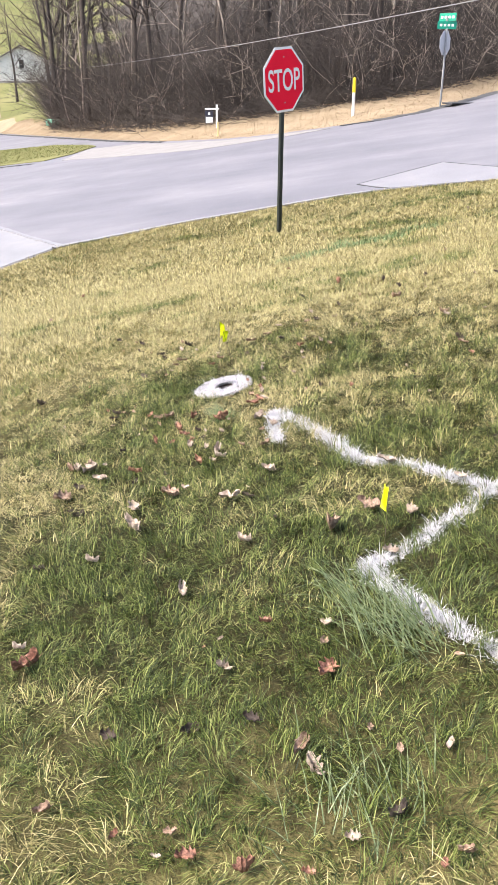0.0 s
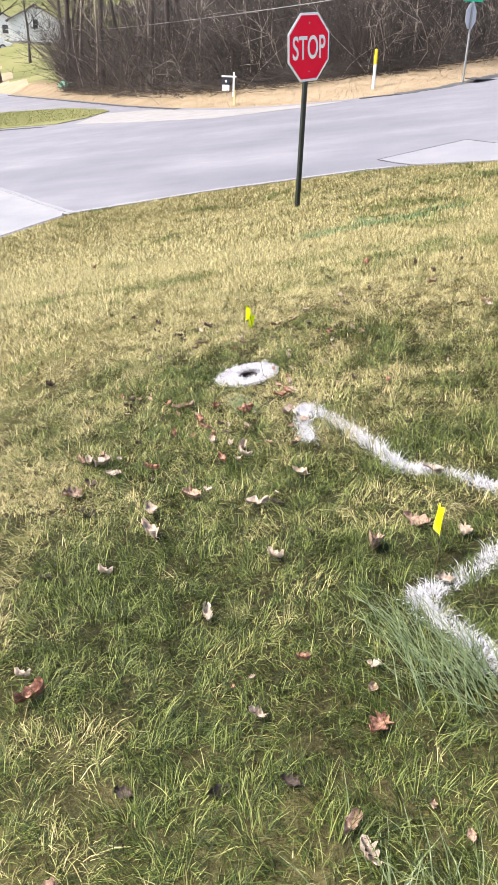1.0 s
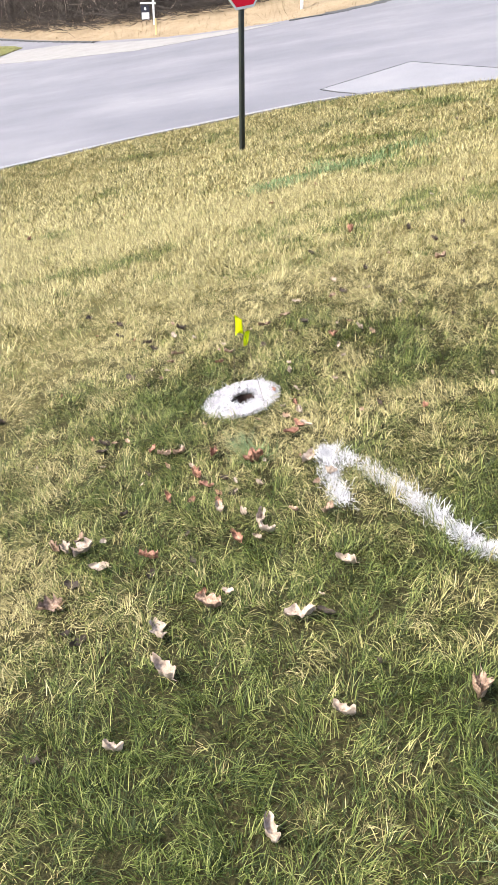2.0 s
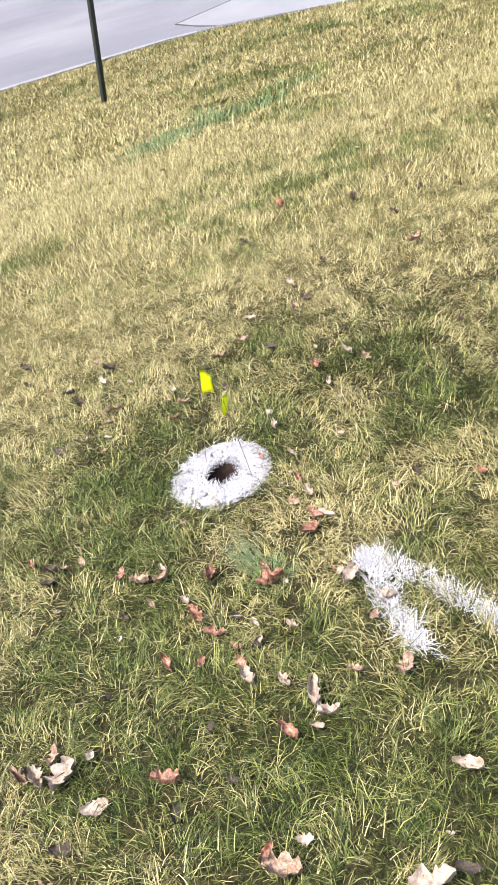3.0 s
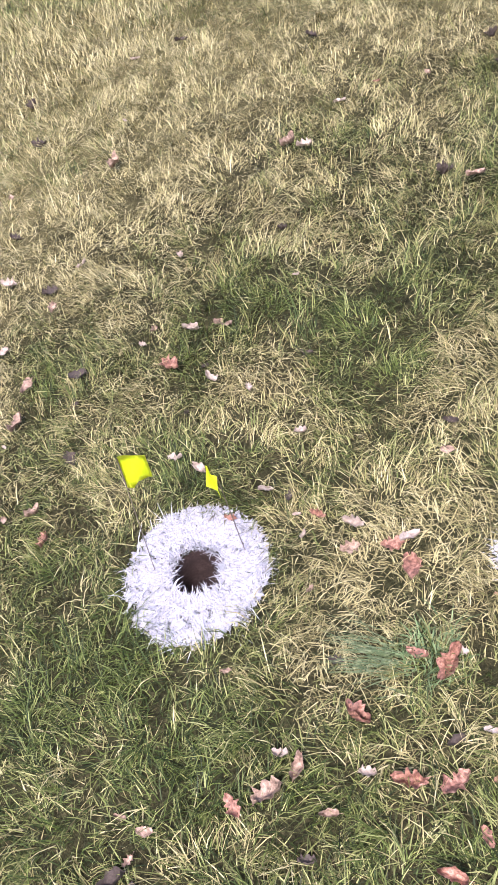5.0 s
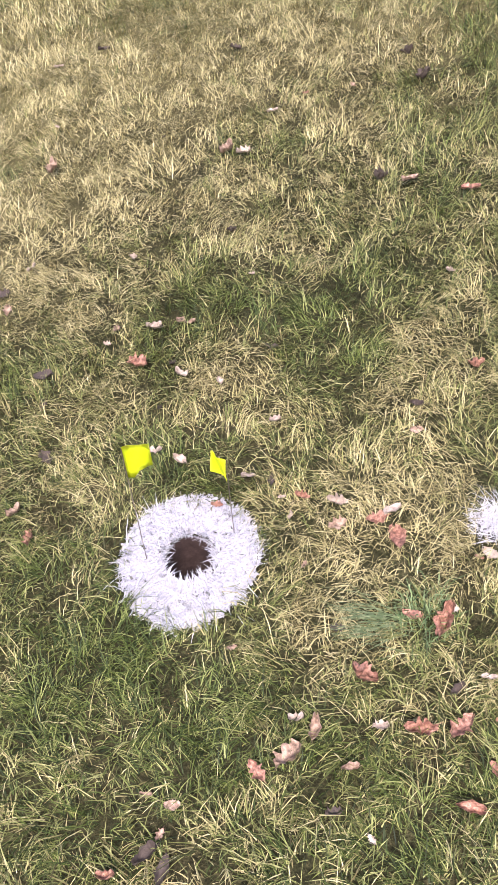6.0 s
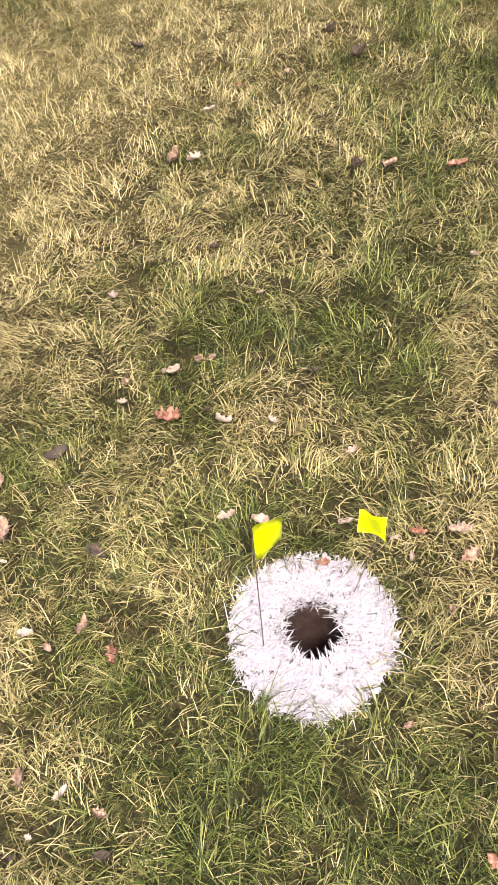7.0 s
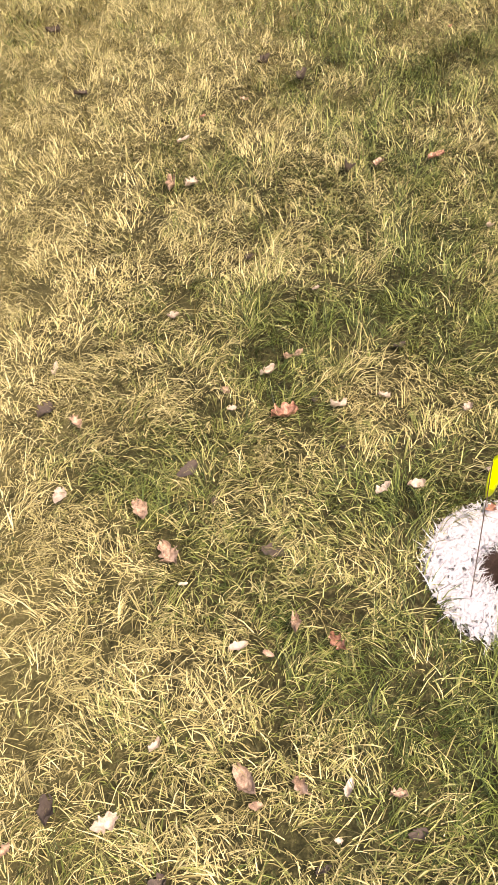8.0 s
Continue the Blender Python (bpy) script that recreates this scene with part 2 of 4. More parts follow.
ROOFING = plain("grey asphalt shingles", [(0.2, (0.10, 0.09, 0.09)), (0.8, (0.20, 0.18, 0.18))], 1.5, 0.9, 0, 0.4, 12)
STONE = plain("grey block foundation", [(0.2, (0.24, 0.22, 0.2)), (0.8, (0.36, 0.34, 0.32))], 1.5, 0.9, 0, 0.3, 12)
GLASS = plain("dark window glass", [(0.2, (0.02, 0.022, 0.026)), (0.8, (0.04, 0.042, 0.05))], 1, 0.08, 0, 0.0)
CAR_PAINT = plain("pale silver car paint", [(0.2, (0.55, 0.56, 0.58)), (0.8, (0.66, 0.67, 0.7))], 2, 0.3, 0.3, 0.0)
TYRE = plain("black tyre rubber", [(0.2, (0.015, 0.015, 0.016)), (0.8, (0.03, 0.03, 0.03))], 9, 0.8, 0, 0.2)
CABLE = plain("weathered cable sheath", [(0.2, (0.20, 0.19, 0.19)), (0.8, (0.30, 0.29, 0.29))], 5, 0.6, 0, 0.05)
GREEN_BOX = plain("pale green utility plastic", [(0.2, (0.16, 0.42, 0.30)), (0.8, (0.24, 0.52, 0.38))], 4, 0.6, 0, 0.05)


# ---- mesh helpers ----
def mesh_of(name, verts, faces, material, smooth_faces=False):
    me = bpy.data.meshes.new(name)
    me.from_pydata([tuple(map(float, v)) for v in verts], [], faces)
    me.materials.append(material)
    if smooth_faces:
        me.polygons.foreach_set("use_smooth", [True] * len(me.polygons))
    me.update()
    return me


def big_mesh(name, verts, loops, sizes, material):
    """A large mesh from arrays: loops lists the corners of all faces, sizes the corners of each."""
    me = bpy.data.meshes.new(name)
    me.vertices.add(len(verts))
    me.vertices.foreach_set("co", np.asarray(verts, np.float32).ravel())
    me.loops.add(len(loops))
    me.loops.foreach_set("vertex_index", np.asarray(loops, np.int32))
    starts = np.concatenate([[0], np.cumsum(sizes)[:-1]]).astype(np.int32)
    me.polygons.add(len(sizes))
    me.polygons.foreach_set("loop_start", starts)
    me.materials.append(material)
    me.update(calc_edges=True)
    return me


def part(name, bm, material, parent=None, label=""):
    me = bpy.data.meshes.new(name)
    bm.to_mesh(me)
    bm.free()
    me.materials.append(material)
    ob = new(name, me)
    if parent:
        ob.parent = parent
    return tagged(ob, label)


def thing(name, at, label, category, group="", rz=0.0):
    ob = new(name)
    ob.matrix_world = pose(*at, 0, 0, rz)
    return tagged(ob, label, category, group)


def box_bm(size, at=(0, 0, 0), bevel=0.0, turn=None):
    bm = bmesh.new()
    bmesh.ops.create_cube(bm, size=1, matrix=Matrix.Translation(at) @ (turn or Matrix()) @ Matrix.Diagonal((*size, 1)))
    if bevel:
        bmesh.ops.bevel(bm, geom=bm.edges[:], offset=bevel, segments=2, affect="EDGES", profile=0.5)
    return bm


def rod_bm(a, b, r0, r1=None, sides=10):
    bm = bmesh.new()
    a, b = Vector(a), Vector(b)
    m = Matrix.Translation((a + b) / 2) @ (b - a).to_track_quat("Z", "Y").to_matrix().to_4x4()
    bmesh.ops.create_cone(bm, cap_ends=True, segments=sides, radius1=r0, radius2=r0 if r1 is None else r1, depth=(b - a).length, matrix=m)
    return bm


def plate_bm(outline, thick):
    """A flat plate in the xz plane with the outline given, front towards -y."""
    bm = bmesh.new()
    f = bm.faces.new([bm.verts.new((x, -thick / 2, z)) for x, z in outline])
    r = bmesh.ops.extrude_face_region(bm, geom=[f])
    bmesh.ops.translate(bm, vec=(0, thick, 0), verts=[v for v in r["geom"] if isinstance(v, bmesh.types.BMVert)])
    bmesh.ops.recalc_face_normals(bm, faces=bm.faces[:])
    return bm


def tubes(name, segs, material, sides=4):
    """One mesh of tapered tubes; each seg: start, end, radius at start and at end."""
    s = np.asarray(segs, float).reshape(-1, 8)
    a, b = s[:, 0:3], s[:, 3:6]
    d = b - a
    d /= np.linalg.norm(d, axis=1, keepdims=True) + 1e-9
    up = np.where(np.abs(d[:, 2:3]) > 0.9, np.array([[1.0, 0, 0]]), np.array([[0, 0, 1.0]]))
    u = np.cross(d, up)
    u /= np.linalg.norm(u, axis=1, keepdims=True) + 1e-9
    v = np.cross(d, u)
    ang = np.arange(sides) * 2 * np.pi / sides
    ring = u[:, None, :] * np.cos(ang)[None, :, None] + v[:, None, :] * np.sin(ang)[None, :, None]
    verts = np.concatenate([a[:, None] + ring * s[:, 6][:, None, None], b[:, None] + ring * s[:, 7][:, None, None]], 1).reshape(-1, 3)
    k = np.arange(sides)
    quad = np.stack([k, (k + 1) % sides, sides + (k + 1) % sides, sides + k], 1)
    loops = (quad[None] + (np.arange(len(s)) * 2 * sides)[:, None, None]).ravel()
    return big_mesh(name, verts, loops, np.full(len(s) * sides, 4), material)


def slab(name, outline, zf, lift, material, label="", parent=None, kind="structure"):
    """A thin flat slab with the plan outline given, its top lying at zf + lift."""
    bm = bmesh.new()
    top = [bm.verts.new((x, y, float(zf(x, y)) + lift)) for x, y in outline]
    f = bm.faces.new(top)
    if f.normal.z < 0:
        f.normal_flip()
    r = bmesh.ops.extrude_face_region(bm, geom=[f])
    bmesh.ops.translate(bm, vec=(0, 0, -0.03), verts=[v for v in r["geom"] if isinstance(v, bmesh.types.BMVert)])
    bmesh.ops.recalc_face_normals(bm, faces=bm.faces[:])
    bmesh.ops.triangulate(bm, faces=bm.faces[:])
    ob = part(name, bm, material, parent, label)
    return tagged(ob, kind=kind)


# ---- ground: one sheet in rings round the hole, out to the horizon ----
def build_ground():
    radii = [HOLE_R * 1.0]
    while radii[-1] < 420:
        radii.append(radii[-1] + max(0.02, radii[-1] * 0.022))
    radii = np.array(radii)
    ang = np.radians(np.concatenate([np.linspace(60, 130, 260, endpoint=False), np.linspace(130, 420, 110, endpoint=False)]))
    seg = len(ang)
    x = HOLE[0] + radii[:, None] * np.cos(ang)
    y = HOLE[1] + radii[:, None] * np.sin(ang)
    z = ground_z(x, y)
    verts = np.stack([x, y, z], -1).reshape(-1, 3)
    i, j = np.meshgrid(np.arange(len(radii) - 1), np.arange(seg), indexing="ij")
    quads = np.stack([i * seg + j, (i + 1) * seg + j, (i + 1) * seg + (j + 1) % seg, i * seg + (j + 1) % seg], -1).reshape(-1, 4)
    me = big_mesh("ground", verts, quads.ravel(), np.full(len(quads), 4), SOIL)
    for m in (VERGE, HILLSIDE, MEADOW):
        me.materials.append(m)
    mid = verts[quads].mean(1)
    d = far_d(mid[:, 0], mid[:, 1])
    wood = smooth(-24, -21, np.degrees(np.arctan2(mid[:, 0], mid[:, 1])) + 1.5 * np.sin(mid[:, 1] * 0.4) - 0.02 * np.clip(mid[:, 1] - 40, 0, 200))
    idx = np.where(d <= 0, 0, np.where(d < 2.6 + 0.5 * np.sin(mid[:, 0] * 1.7), 1, np.where(wood > 0.5, 2, 3)))
    me.polygons.foreach_set("material_index", idx.astype(np.int32))
    me.polygons.foreach_set("use_smooth", np.ones(len(quads), bool))
    return tagged(new("ground", me), "sloping winter lawn with thatch and soil", "ground", "", "structure")


ground = build_ground()


def build_road():
    nx = [-60.0, -12.0, -7.0, -5.4, -4.82] + NEAR_X
    ny = [-30.0, -30.0, 0.0, 5.0, 7.14] + NEAR_Y
    xs = np.unique(np.concatenate([np.linspace(-60, 44, 420), nx[1:-1], FAR_X[1:-1]]))
    t = np.linspace(0, 1, 14)[:, None]
    y0, y1 = np.interp(xs, nx, ny) - 0.12, np.interp(xs, FAR_X, FAR_Y) + 0.15
    y = y0[None] * (1 - t) + y1[None] * t
    x = np.repeat(xs[None], len(t), 0)
    verts = np.stack([x, y, road_z(x, y)], -1).reshape(-1, 3)
    n = len(xs)
    i = (np.arange(len(t) - 1)[:, None] * n + np.arange(n - 1)[None]).ravel()
    quads = np.stack([i, i + 1, i + n + 1, i + n], 1)
    me = big_mesh("road", verts, quads.ravel(), np.full(len(quads), 4), ASPHALT)
    return tagged(new("road", me), "worn grey asphalt road climbing past the lawn", "road", "", "structure")


road = build_road()
slab("concrete_apron", [(-4.47, 8.40), (-5.4, 9.35), (-6.66, 10.74), (-11, 15.2), (-30, 30), (-40, 10), (-16, -10), (-7.2, 0), (-5.55, 5.0), (-4.95, 7.14)], road_z, 0.008, CONCRETE, "pale concrete apron at the road's mouth")
slab("asphalt_patch", [(-0.38, 10.73), (0.15, 10.02), (0.9, 9.86), (1.96, 9.6), (2.36, 9.92), (0.93, 12.0)], road_z, 0.006, PATCHING, "paler asphalt patch let into the road")
slab("gravel_margin", [(-9.0, 24.9), (-7.3, 23.3), (-5.2, 21.7), (-3.8, 21.2), (-2.0, 20.9), (-3.2, 20.3), (-5.5, 20.0), (-8.2, 21.2), (-10.6, 22.6), (-10.9, 25.5)], road_z, 0.007, GRAVEL, "pale sandy gravel washed along the road's edge")

def strip(name, line, half, lift, material, label, zf=road_z, seed=1):
    """A narrow raised strip along a plan line, with uneven edges."""
    rnd = random.Random(seed)
    pts = []
    for (x0, y0), (x1, y1) in zip(line, line[1:]):
        n = max(2, int(math.hypot(x1 - x0, y1 - y0) / 0.12))
        pts += [(x0 + (x1 - x0) * i / n, y0 + (y1 - y0) * i / n) for i in range(n)]
    pts.append(line[-1])
    bm = bmesh.new()
    rows = []
    for i, (x, y) in enumerate(pts):
        a, b = pts[max(0, i - 1)], pts[min(len(pts) - 1, i + 1)]
        l = math.hypot(b[0] - a[0], b[1] - a[1])
        nx, ny = -(b[1] - a[1]) / l, (b[0] - a[0]) / l
        w0, w1 = half * rnd.uniform(0.6, 1.3), half * rnd.uniform(0.6, 1.3)
        z = float(zf(x, y))
        rows.append([bm.verts.new(v) for v in ((x - nx * w0, y - ny * w0, z - 0.1), (x - nx * w0, y - ny * w0, z + lift), (x + nx * w1, y + ny * w1, z + lift), (x + nx * w1, y + ny * w1, z - 0.1))])
    for a, b in zip(rows, rows[1:]):
        for k in range(3):
            bm.faces.new((a[k], b[k], b[k + 1], a[k + 1]))
    bmesh.ops.recalc_face_normals(bm, faces=bm.faces[:])
    return tagged(part(name, bm, material, None, label), kind="structure")


edge = [(x, y + 0.02) for x, y in zip(NEAR_X, NEAR_Y)]
strip("kerb", [(-4.5, 8.2)] + edge[:5] + [(-0.1, 9.83)], 0.06, 0.03, CONCRETE, "worn pale concrete kerb along the lawn")
strip("kerb", [(-4.47, 8.38), (-5.4, 9.35), (-6.66, 10.74), (-11, 15.2)], 0.06, 0.015, CONCRETE, "flush concrete edging of the apron")
strip("road_edge", [(-0.1, 9.86), (0.17, 9.86), (1.06, 9.70), (1.69, 9.60), (2.44, 9.38), (6.0, 8.0)], 0.07, 0.012, TAR, "dark broken asphalt edge beside the lawn", seed=3)
strip("road_crack", [(-0.38, 10.73), (0.2, 11.3), (0.93, 12.0), (1.6, 11.0), (2.36, 9.92)], 0.012, 0.009, TAR, "dark crack round the asphalt patch", seed=4)
strip("road_crack", [(-0.38, 10.73), (-0.1, 10.3), (0.15, 10.02)], 0.012, 0.009, TAR, "dark crack beside the asphalt patch", seed=5)
strip("road_edge", [(-25.2, 46.8), (-16.5, 35.3), (-11.0, 28.0), (-7.75, 24.1)], 0.14, 0.02, TAR, "dark asphalt edge below the verge", seed=6)
strip("road_edge", [(-1.8, 21.3), (-0.9, 21.3), (0.4, 21.9), (1.4, 23.0), (2.5, 24.8), (8.0, 32.0)], 0.25, 0.012, TAR, "dark crumbling asphalt edge below the verge", seed=7)


ISLE = [(-40, 36), (-17.3, 31.6), (-14.0, 29.9), (-11.6, 27.4), (-10.9, 26.3), (-11.0, 24.4), (-11.5, 23.3), (-13.3, 23.8), (-40, 30)]
slab("grass_island", ISLE, road_z, 0.02, MEADOW, "low grassy island between the two streets")
strip("road_edge", [(-30, 27.2), (-13.4, 23.4), (-11.6, 22.9)], 0.18, 0.004, TAR, "dark strip along the island", seed=8)

# drain mouth in the far edge of the road
drain = thing("storm_drain", (1.5, 22.7, float(road_z(1.5, 22.7))), "dark open storm drain in the road's broken edge", "drain", "", 40)
part("opening", box_bm((1.3, 0.45, 0.04), (0, 0, 0.01), 0.012), TAR, drain)
part("lintel", box_bm((0.9, 0.10, 0.05), (0.1, 0.28, 0.02), 0.02), TAR, drain, "broken dark lintel")


# ---- hole and sprayed marks ----
def build_hole():
    seg, rows = 40, 9
    rnd = np.random.RandomState(4)
    ang = np.arange(seg) * 2 * np.pi / seg
    depth = np.array([0.004, -0.02, -0.05, -0.09, -0.14, -0.19, -0.23, -0.24, -0.245])
    rad = HOLE_R * np.array([1.05, 0.99, 0.97, 0.95, 0.93, 0.9, 0.75, 0.4, 0.05])
    r = rad[:, None] * (1 + 0.015 * rnd.randn(rows, seg) + 0.02 * np.sin(3 * ang + 1)[None])
    x, y = HOLE[0] + r * np.cos(ang), HOLE[1] + r * np.sin(ang)
    z = ground_z(HOLE[0] + HOLE_R * np.cos(ang), HOLE[1] + HOLE_R * np.sin(ang))[None] + depth[:, None] - 0.004
    verts = np.stack([x, y, z], -1).reshape(-1, 3)
    faces = [(i * seg + j, i * seg + (j + 1) % seg, (i + 1) * seg + (j + 1) % seg, (i + 1) * seg + j) for i in range(rows - 1) for j in range(seg)]
    faces.append(tuple((rows - 1) * seg + j for j in range(seg)))
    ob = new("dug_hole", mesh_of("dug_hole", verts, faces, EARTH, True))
    return tagged(ob, "round hole dug in brown earth inside the white ring", "hole")


build_hole()

LINES = [
    [(0.27, -0.39), (0.30, -0.54), (0.335, -0.655)],
    [(0.27, -0.39), (0.38, -0.51), (0.46, -0.61), (0.64, -0.89), (0.75, -0.92), (0.88, -1.03), (1.01, -1.14)],
    [(1.01, -1.14), (0.90, -1.29), (0.82, -1.40), (0.75, -1.46), (0.69, -1.485)],
    [(0.69, -1.485), (0.77, -1.59), (0.86, -1.71), (0.97, -1.83), (1.12, -2.0)],
    [(1.36, -0.34), (1.52, -0.46)],
]


def line_distance(x, y, line):
    best = np.full(np.shape(x), 9.0)
    for (x0, y0), (x1, y1) in zip(line, line[1:]):
        dx, dy = x1 - x0, y1 - y0
        t = np.clip(((x - x0) * dx + (y - y0) * dy) / (dx * dx + dy * dy), 0, 1)
        best = np.minimum(best, np.hypot(x - x0 - t * dx, y - y0 - t * dy))
    return best


# ---- grass ----
def blade_arrays(x, y, length, width, az, lean, curl, zf=ground_z):
    """Corners of bent blades: base, middle and tip."""
    z = zf(x, y) - 0.004
    dx, dy = np.cos(az), np.sin(az)
    sx, sy = -dy * width / 2, dx * width / 2
    h1, v1 = length * 0.5 * np.sin(lean), length * 0.5 * np.cos(lean)
    l2 = np.minimum(lean + curl, 1.75)
    h2, v2 = h1 + length * 0.5 * np.sin(l2), v1 + length * 0.5 * np.cos(l2)
    b = np.stack([x, y, z], -1)
    m = b + np.stack([dx * h1, dy * h1, v1], -1)
    t = b + np.stack([dx * h2, dy * h2, np.maximum(v2, 0.003)], -1)
    t[:, 2] = np.maximum(t[:, 2], zf(t[:, 0], t[:, 1]) + 0.002)
    s = np.stack([sx, sy, 0 * sx], -1)
    return np.stack([b - s, b + s, m + s * 0.8, m - s * 0.8, t], 1).reshape(-1, 3)


def blade_object(name, material, label, verts, simple=False):
    n = len(verts) // 5
    if simple:
        verts = verts.reshape(-1, 5, 3)[:, (0, 1, 4)].reshape(-1, 3)
        me = big_mesh(name, verts, np.arange(n * 3), np.full(n, 3), material)
        return tagged(new(name, me), label, "grass", "", "stuff")
    base = np.arange(n)[:, None] * 5
    loops = (base + np.array([[0, 1, 2, 3, 3, 2, 4]])).ravel()
    me = big_mesh(name, verts, loops, np.tile([4, 3], n), material)
    return tagged(new(name, me), label, "grass", "", "stuff")


def value_noise(x, y, cell, seed):
    """Smooth lattice noise from 0 to 1 with features of about the given size in metres."""
    table = np.random.RandomState(seed).rand(64, 64)
    u, v = np.asarray(x) / cell + 100.0, np.asarray(y) / cell + 100.0
    i, j = np.floor(u).astype(int), np.floor(v).astype(int)
    fu, fv = u - i, v - j
    fu, fv = fu * fu * (3 - 2 * fu), fv * fv * (3 - 2 * fv)
    a, b = table[i % 64, j % 64], table[(i + 1) % 64, j % 64]
    c, d = table[i % 64, (j + 1) % 64], table[(i + 1) % 64, (j + 1) % 64]
    return (a * (1 - fu) + b * fu) * (1 - fv) + (c * (1 - fu) + d * fu) * fv


def fade(x, y):
    """0 in the finely sown middle of the lawn, 1 in the coarser lawn round it."""
    wav = 0.25 * (value_noise(x, y, 0.25, 21) - 0.5)
    return np.maximum(smooth(-2.55, -2.85, y + wav), np.maximum(np.maximum(smooth(1.65, 2.05, x + wav), smooth(1.15, 1.6, y + wav)), smooth(-0.95, -1.3, x + wav)))


# patches of the lawn: middle, reach, and how much drier (+) or greener (-) than the rest
PATCHES = [
    (0.84, 0.85, 0.26, 0.45), (0.14, 0.97, 0.26, 0.40), (-0.14, 0.61, 0.2, 0.16), (0.46, 0.43, 0.18, 0.06), (0.72, 0.22, 0.21, 0.04),
    (0.33, 0.11, 0.08, 0.30), (0.64, 1.74, 0.36, -0.15), (-0.15, 0.17, 0.13, -0.16), (-0.21, -0.21, 0.16, -0.24), (0.27, -0.21, 0.19, 0.38),
    (0.05, -0.22, 0.09, 0.26), (-0.12, -0.47, 0.15, -0.16), (1.19, 0.56, 0.17, -0.14), (1.57, 0.13, 0.16, -0.16), (1.24, 0.16, 0.12, -0.16),
    (1.09, -0.08, 0.12, 0.30), (0.49, 0.03, 0.12, -0.05), (0.51, 0.72, 0.15, 0.32), (0.2, -0.71, 0.15, 0.26), (0.47, -0.71, 0.12, 0.28),
    (-0.55, -1, 0.28, 0.30), (0.31, -2.45, 0.24, 0.22), (-0.9, 2.6, 0.6, 0.22), (1.75, 5, 0.9, 0.28),
]


def dry_bright(x, y):
    """How dry the lawn is at a place: 0 deep green, 1 straw; uphill it also brightens."""
    n = 0.30 * value_noise(x, y, 0.4, 1) + 0.30 * value_noise(x, y, 0.16, 2) + 0.24 * value_noise(x, y, 0.07, 3) + 0.16 * value_noise(x, y, 0.03, 4)
    d = 0.52 + 1.5 * (n - 0.5)
    wav = 0.25 * (value_noise(x, y, 0.3, 5) - 0.5)
    d = d - (0.38 * smooth(-0.9, -1.35, y + wav) - 0.24 * smooth(-2.05, -2.4, y + wav)) * smooth(3.4, 1.2, np.abs(x - 0.3 + 2 * wav))
    # extra straw uphill is part dry grass, part brightness put into the colour
    d = d + 0.08 * smooth(0.1, 0.5, y) + 0.21 * smooth(1.0, 2.4, y) + 0.26 * smooth(0.75, 1.4, x) * smooth(2.4, 1.4, y) * smooth(-1.3, -0.7, y) + 0.17 * smooth(0.1, -0.6, x) - 0.10 * smooth(0.25, -0.1, y) * smooth(-1.1, -0.7, y)
    d = d - 0.24 * smooth(0.34, 0.05, np.abs(y - 2.05 - 0.12 * x + 1.2 * wav)) - 0.24 * smooth(0.9, 0.3, np.abs(y - 8.2))
    d = d + (0.62 * value_noise(x, y, 0.8, 12) + 0.42 * value_noise(x, y, 0.3, 13) - 0.52) * smooth(0.8, 1.8, y)
    for px, py, reach, amount in PATCHES:
        d = d + amount * np.exp(-((x - px + 0.5 * wav) ** 2 + (y - py + 0.5 * wav) ** 2) / reach ** 2)
    return np.clip(d, 0, 1)


def sow(name, label, x, y, length, width, az, lean, curl, dry, simple=False, mixed=0.75):
    """Blades in three tones, chosen by how dry the place is."""
    pick = dry + mixed * (rng.rand(len(x)) - 0.5)
    v = blade_arrays(x, y, length, width, az, lean, curl).reshape(-1, 5, 3)
    for mat, sel, tone in ((DEEP, pick < 0.38, "green"), (OLIVE, (pick >= 0.38) & (pick < 0.6), "olive"), (STRAW, pick >= 0.6, "dry straw")):
        blade_object(name, mat, tone + " " + label, v[sel].reshape(-1, 3), simple)


def scatter(rng, n, x0, x1, y0, y1):
    x, y = rng.uniform(x0, x1, n), rng.uniform(y0, y1, n)
    ok = (inside(x, y) > 0.04) & (np.hypot(x - HOLE[0], y - HOLE[1]) > HOLE_R + 0.004)
    return x[ok], y[ok]


rng = np.random.RandomState(11)
NEAR = (-1.3, 2.1, -2.9, 1.6)


def coat(x, y):
    """How far a place lies inside the sprayed marks, in metres; negative outside."""
    wob = 0.006 * np.sin(29 * x + 13 * y) + 0.005 * np.sin(61 * y - 37 * x)
    ring = RING_R - 0.004 - np.hypot(x - HOLE[0] + 0.004, y - HOLE[1])
    near = np.full(np.shape(x), 9.0)
    for line in LINES:
        near = np.minimum(near, line_distance(x, y, line))
    return ring + wob, 0.016 - near + 1.5 * wob


